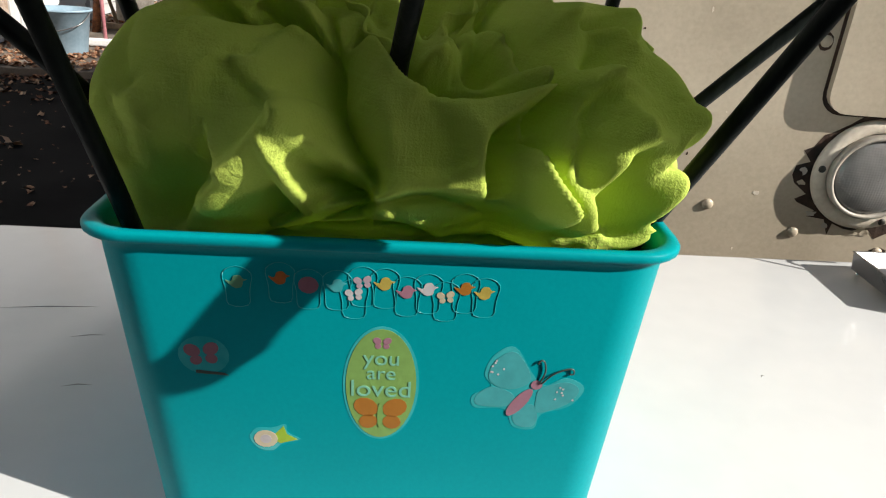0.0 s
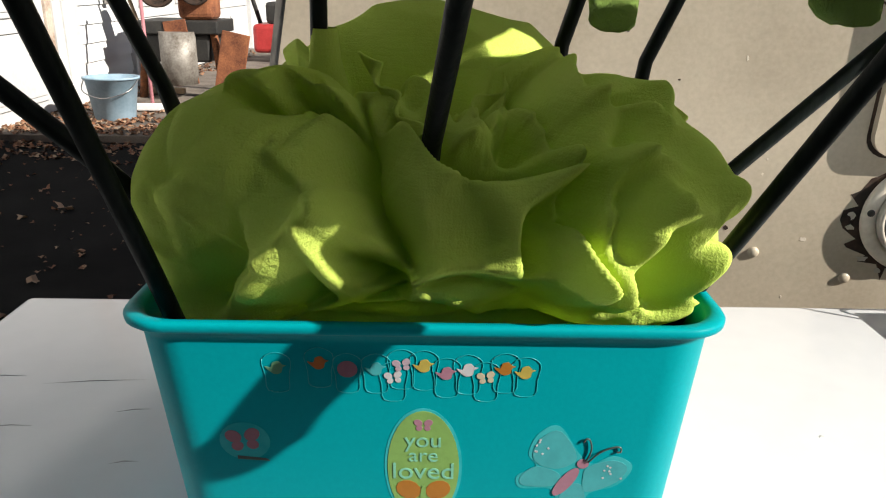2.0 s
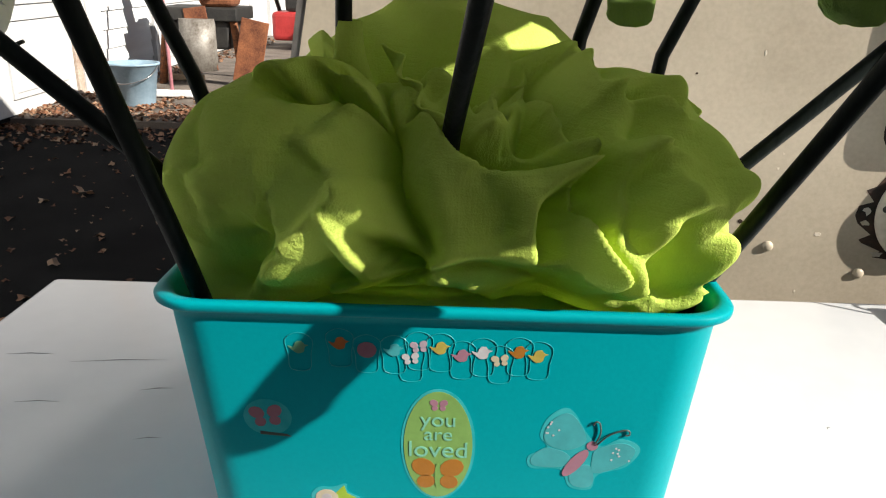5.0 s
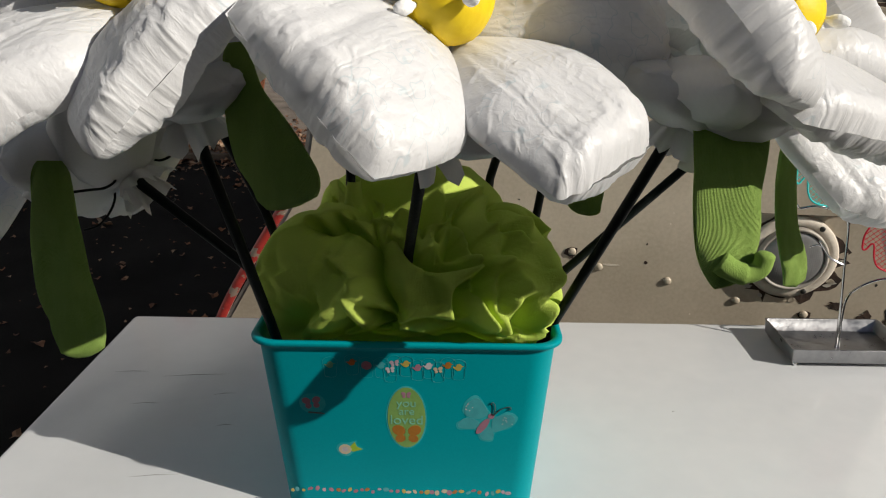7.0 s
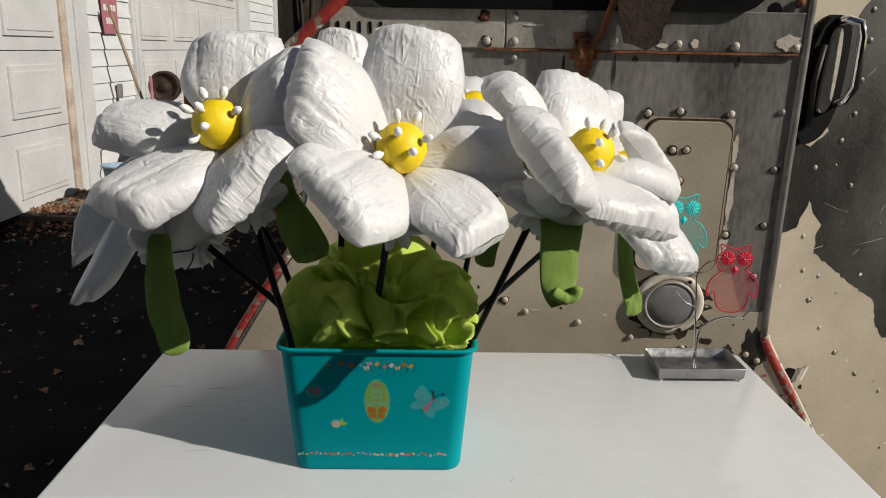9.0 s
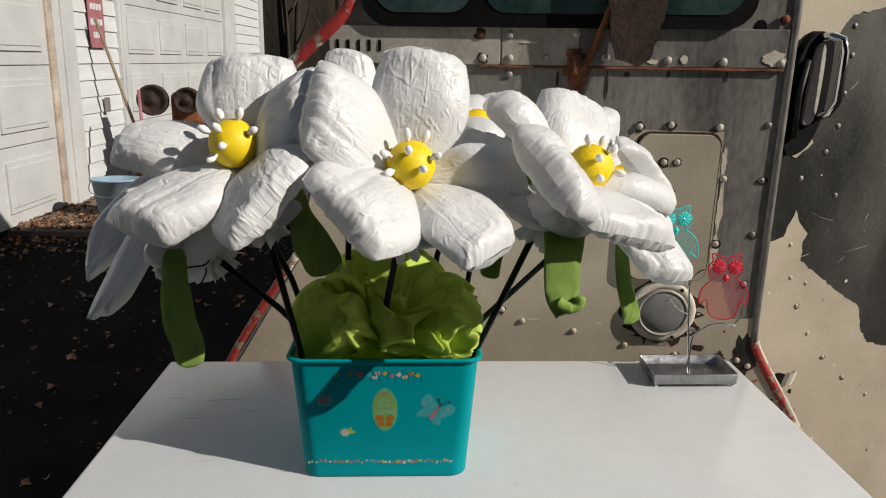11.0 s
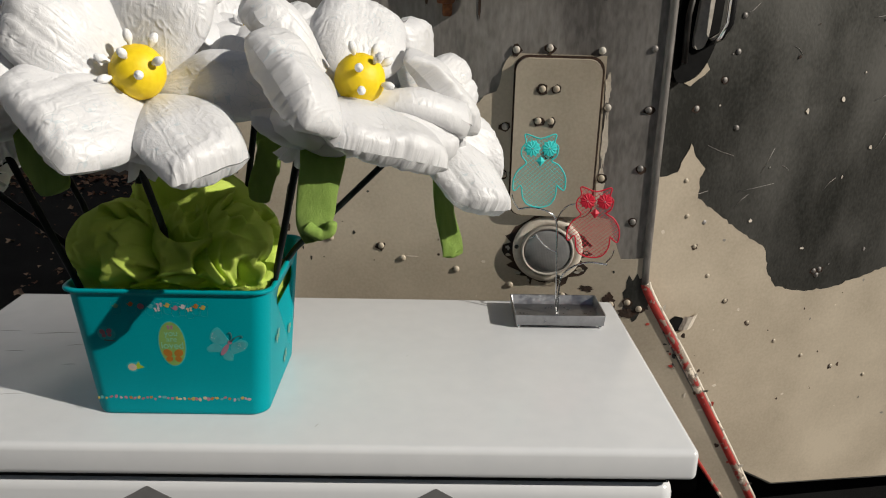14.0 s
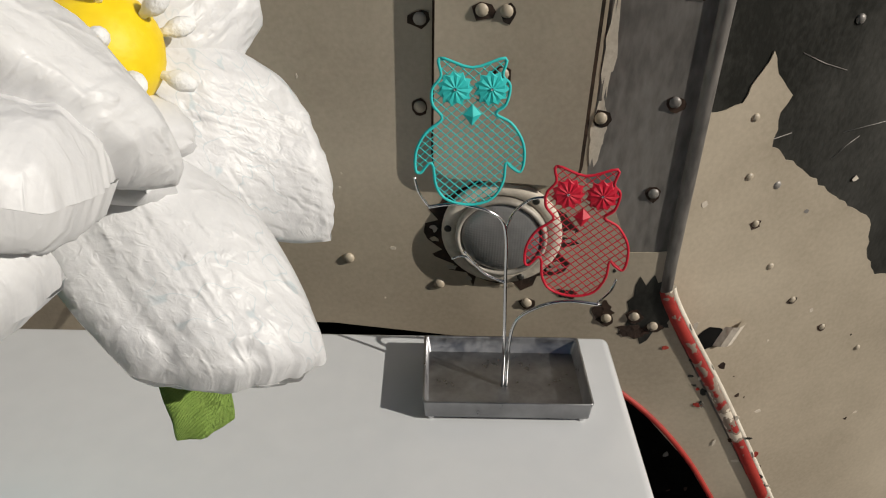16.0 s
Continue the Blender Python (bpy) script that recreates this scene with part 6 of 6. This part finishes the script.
def make_owl(center, mat, scale, turn, label, shade):
    e = thing("wire_owl", label, "owl ornament", turn=Matrix.Translation(center) @ pose(0, 0, 0, -4, shade, turn), group="owls on the stand")
    line = smooth_outline([(x * scale, z * scale) for x, z in OWL], 4)
    bm = shape()
    pts = [(x, 0, z) for x, z in line]
    tube(bm, pts + pts[:1], 0.0013, 8)
    part("rim_wire", bm, mat, e)
    bm = shape()
    step, n = 0.0062, 24
    for fam in (1, -1):
        for k in range(-n, n + 1):
            run = []
            for j in range(-60, 61):
                a, b = k * step, j * 0.0016
                x, z = (a + b) * 0.72, fam * (b - a) * 0.62 - 0.004
                if inside((x, z), line):
                    run.append((x, 0.0003 * fam, z))
                else:
                    if len(run) > 1:
                        tube(bm, [run[0], run[-1]], 0.0005, 4, False)
                    run = []
            if len(run) > 1:
                tube(bm, [run[0], run[-1]], 0.0005, 4, False)
    part("wire_mesh", bm, mat, e)
    for sx in (-1, 1):
        bm = shape()
        n = 22
        rows = []
        for rr, y in ((0.0, -0.0035), (0.35, -0.003), (0.72, -0.0022), (1.0, -0.001)):
            rows.append([bm.verts.new(((sx * 0.0165 + 0.0165 * rr * (1 if k % 2 == 0 or rr < 0.9 else 0.8) * math.cos(2 * math.pi * k / n)) * scale, y - (0.0009 if k % 2 else 0.0) * (rr > 0.2), (0.0435 + 0.0165 * rr * (1 if k % 2 == 0 or rr < 0.9 else 0.8) * math.sin(2 * math.pi * k / n)) * scale)) for k in range(n)])
        for a, b in zip(rows, rows[1:]):
            for k in range(n):
                bm.faces.new((a[k], a[(k + 1) % n], b[(k + 1) % n], b[k]))
        eye = part("eye", bm, mat, e)
        bm = shape()
        ball(bm, (sx * 0.0165 * scale, -0.0042, 0.0435 * scale), 0.0016, 8)
        part("pupil", bm, CHROME, eye)
    bm = shape()
    b = [bm.verts.new((x * scale, y, z * scale)) for x, y, z in ((0, -0.0005, 0.0285), (0.0085, -0.001, 0.02), (0, -0.0005, 0.0085), (-0.0085, -0.001, 0.02), (0, -0.006, 0.019))]
    for k in range(4):
        bm.faces.new((b[k], b[(k + 1) % 4], b[4]))
    bm.faces.new((b[3], b[2], b[1], b[0]))
    part("beak", bm, mat, e)
    return e


def make_owl_stand():
    e = thing("owl_stand", "dull metal tray stand with bent wire branches on the freezer lid", "stand")
    x0, x1, y0, y1, z0, z1 = 0.5165, 0.6835, 0.3235, 0.43, 0.8065, 0.8275
    bm = shape()
    hx, hy, cx, cy = (x1 - x0) / 2, (y1 - y0) / 2, (x0 + x1) / 2, (y0 + y1) / 2
    rings = [loop_ring(bm, hx - i, hy - i, 0.003, cx, cy, z, 3) for i, z in ((0.003, z0), (0.0015, z0 + 0.001), (0.0, z1 - 0.001), (-0.0008, z1), (0.001, z1 + 0.0006), (0.0022, z1 - 0.001), (0.005, z0 + 0.003))]
    for a, b in zip(rings, rings[1:]):
        bridge(bm, a, b)
    bm.faces.new(rings[0])
    bm.faces.new(rings[-1])
    part("tray", bm, STEEL, e, "shallow dull steel tray")
    for x in (x0 + 0.008, x1 - 0.008):
        for y in (y0 + 0.008, y1 - 0.008):
            bm = shape()
            ball(bm, (x, y, 0.8035), 0.0036, 10)
            part("foot", bm, CHROME, e)
    def wire(pts, r=0.0018):
        bm = shape()
        tube(bm, [Vector(p) for p in smooth_outline([tuple(p) for p in pts], 6, False)], r, 10)
        part("branch", bm, CHROME, e)
    wire([(0.598, 0.37, 0.808), (0.597, 0.374, 0.86), (0.594, 0.38, 0.93), (0.59, 0.383, 0.99), (0.575, 0.382, 1.008), (0.556, 0.382, 1.014), (0.54, 0.38, 1.017), (0.518, 0.38, 1.013)])
    wire([(0.602, 0.37, 0.808), (0.602, 0.376, 0.85), (0.607, 0.38, 0.885), (0.628, 0.378, 0.905), (0.655, 0.376, 0.914), (0.69, 0.378, 0.909)])
    wire([(0.59, 0.383, 0.985), (0.596, 0.384, 1.005), (0.61, 0.384, 1.02), (0.624, 0.383, 1.024)], 0.0013)
    wire([(0.505, 0.38, 1.043), (0.509, 0.38, 1.028), (0.518, 0.38, 1.014)], 0.0013)
    wire([(0.552, 0.378, 0.968), (0.57, 0.38, 0.945), (0.582, 0.38, 0.937), (0.594, 0.38, 0.932)], 0.0015)
    wire([(0.541, 0.38, 0.958), (0.553, 0.38, 0.961), (0.566, 0.38, 0.951)], 0.0012)
    wire([(0.701, 0.38, 0.938), (0.697, 0.379, 0.925), (0.686, 0.378, 0.912)], 0.0013)
    make_owl((0.5542, 0.381, 1.0843), OWL_TEAL, 0.945, 4, "turquoise wire mesh owl ornament on a metal stand", 0)
    make_owl((0.658, 0.372, 0.9915), OWL_RED, 0.935, -3, "red wire mesh owl ornament on a metal stand", 1)


# ---- garage clutter and woods ----
BLUE = surface("faded_blue_plastic", (0.22, 0.33, 0.42), (0.32, 0.44, 0.54), 12, 0.5, bump=0.1)
RED_PLASTIC = surface("red_machine_paint", (0.3, 0.02, 0.02), (0.45, 0.04, 0.04), 10, 0.4, bump=0.1)
SIGN_RED = surface("faded_sign_red", (0.3, 0.1, 0.12), (0.42, 0.18, 0.2), 9, 0.6, bump=0.1)
BLACK_METAL = surface("black_machine_metal", (0.01, 0.01, 0.01), (0.035, 0.033, 0.03), 9, 0.6, bump=0.3)
TIMBER = surface("old_timber", (0.2, 0.14, 0.09), (0.36, 0.27, 0.18), 9, 0.8, bump=0.4, fine=90, stretch=(1, 1, 0.2))
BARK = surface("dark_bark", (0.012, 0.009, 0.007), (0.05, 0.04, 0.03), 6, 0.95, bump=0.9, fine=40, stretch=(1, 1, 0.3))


DARK_GALV = surface("stained_galvanised_metal", (0.12, 0.1, 0.08), (0.34, 0.32, 0.29), 9, 0.6, metal=0.3, bump=0.3)


def leaf_material():
    m = surface("dry_leaves", (0.16, 0.07, 0.025), (0.4, 0.22, 0.1), 30, 0.8, bump=0.3)
    t = m.node_tree
    geo = t.nodes.new("ShaderNodeNewGeometry")
    ramp = t.nodes.new("ShaderNodeValToRGB")
    el = ramp.color_ramp.elements
    el[0].color, el[1].color = (0.07, 0.03, 0.016, 1), (0.33, 0.23, 0.15, 1)
    q = el.new(0.5)
    q.color = (0.19, 0.075, 0.032, 1)
    t.links.new(geo.outputs["Random Per Island"], ramp.inputs[0])
    t.links.new(ramp.outputs[0], t.nodes["Principled BSDF"].inputs["Base Color"])
    return m


def make_leaves():
    rnd = random.Random(9)
    mat = leaf_material()

    def litter(name, spots, label):
        bm = shape()
        for x, y, z, s in spots:
            a = rnd.uniform(0, 6.3)
            tilt = rnd.uniform(-0.5, 0.5)
            m = Matrix.Translation((x, y, z + 0.006 + 0.25 * s * abs(tilt))) @ Matrix.Rotation(a, 4, "Z") @ Matrix.Rotation(tilt, 4, "X")
            rim = []
            for k in range(10):
                t = 2 * math.pi * k / 10
                q = s * (0.5 if k % 2 == 0 else 0.3) * rnd.uniform(0.8, 1.2)
                rim.append(bm.verts.new(m @ Vector((q * math.cos(t), q * math.sin(t), s * 0.16 * math.cos(2 * t + a)))))
            c = bm.verts.new(m @ Vector((0, 0, -0.03 * s)))
            for k in range(10):
                bm.faces.new((c, rim[k], rim[(k + 1) % 10]))
        tagged(part(name, bm, mat), label, "leaves", kind="stuff")

    spots = []
    for _ in range(1500):
        f = rnd.random()
        x, y = rnd.uniform(-2.85, -0.9), 4.25 + rnd.gauss(0.25, 0.28) + (0.9 * rnd.random() if f > 0.6 else 0)
        if y > 3.7:
            spots.append((x, y, 0.213 if y > 4.36 else ground_height(y), rnd.uniform(0.025, 0.06)))
    for _ in range(260):
        s = rnd.uniform(0.1, 4.9)
        p = GARAGE @ Vector((s, -rnd.uniform(0.05, 0.35), 0))
        spots.append((p.x, p.y, 0.213, rnd.uniform(0.03, 0.07)))
    litter("leaf_litter", spots, "drift of dry brown leaves along the garage apron")
    spots = []
    for _ in range(800):
        x, y = rnd.uniform(-4.0, 0.2), rnd.uniform(0.9, 4.3)
        spots.append((x, y, ground_height(y), rnd.choice((0.012, 0.015, 0.02, 0.025, 0.03, 0.05)) * rnd.uniform(0.7, 1.2)))
    spots += [(-1.75, 3.1, ground_height(3.1), 0.1), (-2.35, 3.2, ground_height(3.2), 0.07), (-1.5, 2.3, ground_height(2.3), 0.06)]
    litter("scattered_leaves", spots, "small dry leaves scattered over the asphalt")


def make_sign():
    e = thing("parking_sign", "faded red and white metal sign on the garage siding", "sign", turn=GARAGE @ Matrix.Translation((0.97, -0.006, -0.11)))
    bm = shape()
    prism(bm, rounded(-0.165, 1.4, 0.165, 1.95, 0.012, 3), 0.003)
    part("plate", bm, SIGN_RED, e)
    for z, w in ((1.86, 0.11), (1.75, 0.12), (1.62, 0.13), (1.51, 0.09)):
        for k in range(4):
            bm = shape()
            box(bm, (-w + k * w / 2 + 0.006, -0.002, z - 0.026), (-w + (k + 1) * w / 2 - 0.006, 0.0, z + 0.026))
            part("lettering_bar", bm, VINYL, e)


def make_outlet():
    bm = shape()
    box(bm, (0.995, -0.03, 0.725), (1.065, 0.0, 0.855), 0.006, m=GARAGE)
    tagged(part("outlet_box", bm, BARE), "grey weatherproof outlet box on the siding", "outlet")


def make_pole(a, b, r, mat, name, label, cat, tip=None):
    e = thing(name, label, cat, at=b)
    bm = shape()
    tube(bm, [Vector(a) - Vector(b), (0, 0, 0)], r, 10)
    part("handle", bm, mat, e)
    bm = shape()
    box(bm, (-0.16, -0.025, 0.0), (0.16, 0.025, 0.05), 0.01)
    part("head", bm, tip or TIMBER, e)


def make_machine():
    e = thing("rusty_machine", "rusty old motor on a dark iron bench by the garage", "machine", at=(-2.1, 6.15, 0.21))
    for x, y in ((-0.33, -0.2), (0.33, -0.2), (-0.3, 0.25), (0.3, 0.25)):
        bm = shape()
        tube(bm, [(x, y, 0.0), (x * 0.8, y * 0.8, 0.55)], 0.035, 4)
        part("leg", bm, RUST, e)
    bm = shape()
    box(bm, (-0.32, -0.24, 0.5), (0.32, 0.26, 0.6), 0.01)
    part("bench", bm, BLACK_METAL, e)
    bm = shape()
    box(bm, (-0.26, -0.2, 0.28), (0.24, 0.18, 0.5), 0.02)
    part("engine_block", bm, BLACK_METAL, e)
    for x, r in ((-0.15, 0.135), (0.15, 0.115)):
        bm = shape()
        lathe(bm, [(0.001, 0.05), (0.03, 0.05), (0.035, 0.03), (r * 0.8, 0.028), (r * 0.85, 0.05), (r, 0.05), (r, -0.02), (0.001, -0.02)], Matrix.Translation((x, -0.16, 0.83)), 28)
        part("flywheel", bm, DARK_RUST, e)
    bm = shape()
    box(bm, (-0.02, -0.13, 0.6), (0.27, 0.12, 0.9), 0.05, segments=3)
    part("motor", bm, RED_RUST, e)
    for x0, x1, a in ((0.24, 0.46, 12), (-0.02, 0.16, -8)):
        bm = shape()
        box(bm, (x0, -0.25, 0.1), (x1, -0.235, 0.6), 0.004, m=pose(0, 0, 0, 0, a, 0))
        part("rusty_sheet", bm, RED_RUST, e, "leaning rusty orange sheet")
    bm = shape()
    tube(bm, [(0.0, -0.24, 0.12), (0.0, -0.24, 0.52)], 0.14, 20)
    part("drum", bm, DARK_GALV, e, "grey stained metal drum")


def make_bucket():
    e = thing("blue_bucket", "faded blue plastic tub on the leafy apron", "bucket", at=(-2.25, 4.95, 0.212))
    bm = shape()
    rings = []
    for r, z in ((0.13, 0.0), (0.135, 0.004), (0.175, 0.27), (0.19, 0.272), (0.19, 0.285), (0.172, 0.285), (0.13, 0.012)):
        rings.append([bm.verts.new((r * math.cos(2 * math.pi * k / 28), r * 0.8 * math.sin(2 * math.pi * k / 28), z)) for k in range(28)])
    for a, b in zip(rings, rings[1:]):
        bridge(bm, a, b)
    bm.faces.new(rings[0])
    bm.faces.new(rings[-1])
    part("tub", bm, BLUE, e)
    bm = shape()
    tube(bm, smooth_outline([(-0.185, 0, 0.27), (-0.15, -0.12, 0.2), (0.0, -0.17, 0.16), (0.15, -0.12, 0.2), (0.185, 0, 0.27)], 5, False), 0.004, 6)
    part("bail", bm, STEEL, e)


def make_blower():
    e = thing("snow_blower", "red and black garden machine before the far garage door", "machine", at=(-1.75, 9.0, 0.212))
    bm = shape()
    box(bm, (-0.45, -0.25, 0.1), (0.35, 0.25, 0.42), 0.05, segments=3)
    part("housing", bm, RED_PLASTIC, e)
    bm = shape()
    box(bm, (-0.3, -0.2, 0.42), (0.1, 0.2, 0.66), 0.04)
    part("engine", bm, BLACK_METAL, e)
    for pts in ([(0.1, -0.2, 0.5), (0.4, -0.22, 0.9), (0.62, -0.22, 1.0)], [(0.1, 0.2, 0.5), (0.4, 0.22, 0.9), (0.62, 0.22, 1.0)], [(-0.4, 0, 0.4), (-0.5, 0, 0.75), (-0.62, -0.1, 0.85)]):
        bm = shape()
        tube(bm, pts, 0.025, 8)
        part("bar", bm, BLACK_METAL, e)
    for y in (-0.3, 0.3):
        bm = shape()
        lathe(bm, [(0.001, 0.04), (0.1, 0.04), (0.12, 0.05), (0.16, 0.04), (0.16, -0.04), (0.001, -0.04)], Matrix.Translation((0.05, y, 0.16)), 24)
        part("wheel", bm, RUBBER, e)


def make_cart():
    e = thing("garden_cart", "black rubber-tyred garden cart at the driveway edge", "cart", at=(-2.62, 2.9, ground_height(2.9)))
    bm = shape()
    n, rows = 36, []
    for k in range(n):
        a = 2 * math.pi * k / n
        rows.append([bm.verts.new((0.05 * math.sin(2 * math.pi * j / 12), (0.2 + 0.06 * math.cos(2 * math.pi * j / 12)) * math.cos(a), 0.26 + (0.2 + 0.06 * math.cos(2 * math.pi * j / 12)) * math.sin(a))) for j in range(12)])
    for k in range(n):
        bridge(bm, rows[k], rows[(k + 1) % n])
    part("tyre", bm, RUBBER, e)
    bm = shape()
    bmesh.ops.create_cone(bm, cap_ends=True, segments=24, radius1=0.15, radius2=0.15, depth=0.05, matrix=Matrix.Translation((0, 0, 0.26)) @ pose(0, 0, 0, 0, 90, 0))
    part("hub", bm, BLACK_METAL, e)
    bm = shape()
    tube(bm, [(0.0, 0.0, 0.26), (-0.3, 0.0, 0.5), (-0.9, 0.1, 0.62)], 0.02, 8)
    part("shaft", bm, BLACK_METAL, e)
    bm = shape()
    box(bm, (-0.95, -0.3, 0.5), (-0.2, 0.35, 0.75), 0.05)
    part("tray", bm, BLACK_METAL, e)


def make_woods():
    # flat wall; the wood's shade is held in its near-black colour
    bm = shape()
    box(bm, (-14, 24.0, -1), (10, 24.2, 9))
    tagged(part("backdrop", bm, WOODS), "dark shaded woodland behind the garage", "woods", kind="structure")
    # added out of view behind the camera to cut the front fill
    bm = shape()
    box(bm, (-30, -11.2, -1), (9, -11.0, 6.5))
    tagged(part("backdrop", bm, WOODS), "added unseen dark woodland wall that blocks fill light from the front", "woods", kind="structure")
    rnd = random.Random(21)
    for k in range(16):
        x, y = rnd.uniform(-7.5, 1.5), rnd.uniform(14, 21)
        e = thing("tree", "bare dark tree trunk in the shaded wood", "tree", at=(x, y, 0.19), group="trees behind the garage")
        bm = shape()
        r = rnd.uniform(0.06, 0.16)
        lean = rnd.uniform(-0.5, 0.5)
        tube(bm, [(0, 0, 0), (lean * 0.3, 0, 2), (lean * 0.7, 0.1, 4.5), (lean * 1.2, 0.1, 7.5)], [r * 1.3, r, r * 0.8, r * 0.3], 9)
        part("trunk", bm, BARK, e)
        for j in range(5):
            z = rnd.uniform(1.2, 6.0)
            a = rnd.uniform(0, 6.3)
            bm = shape()
            w = rnd.uniform(0.6, 1.5)
            x0 = lean * 0.15 * z
            tube(bm, [(x0, 0, z), (x0 + w * 0.5 * math.cos(a), w * 0.5 * math.sin(a), z + 0.35), (x0 + w * math.cos(a), w * math.sin(a), z + 1.0)], [r * 0.35, r * 0.22, r * 0.06], 6)
            part("limb", bm, BARK, e)


RED_RUST = surface("orange_rust", (0.1, 0.03, 0.015), (0.32, 0.12, 0.05), 9, 0.9, bump=0.8, fine=90)


make_ground()
make_garage()
make_truck()
make_freezer()
make_bin()
make_cloth()
make_flowers()
make_socks()
make_owl_stand()
make_sign()
make_outlet()
make_machine()
make_bucket()
make_pole((-2.66, 5.9, 1.72), (-2.3, 6.1, 0.22), 0.014, TIMBER, "rake", "old wooden-handled rake leaning on the siding", "rake")
make_pole((-2.24, 5.6, 1.14), (-2.1, 5.25, 0.22), 0.013, SIGN_RED, "broom", "red-handled broom leaning on the rusty machine", "broom", COTTON)
make_blower()
make_cart()
make_woods()
make_leaves()
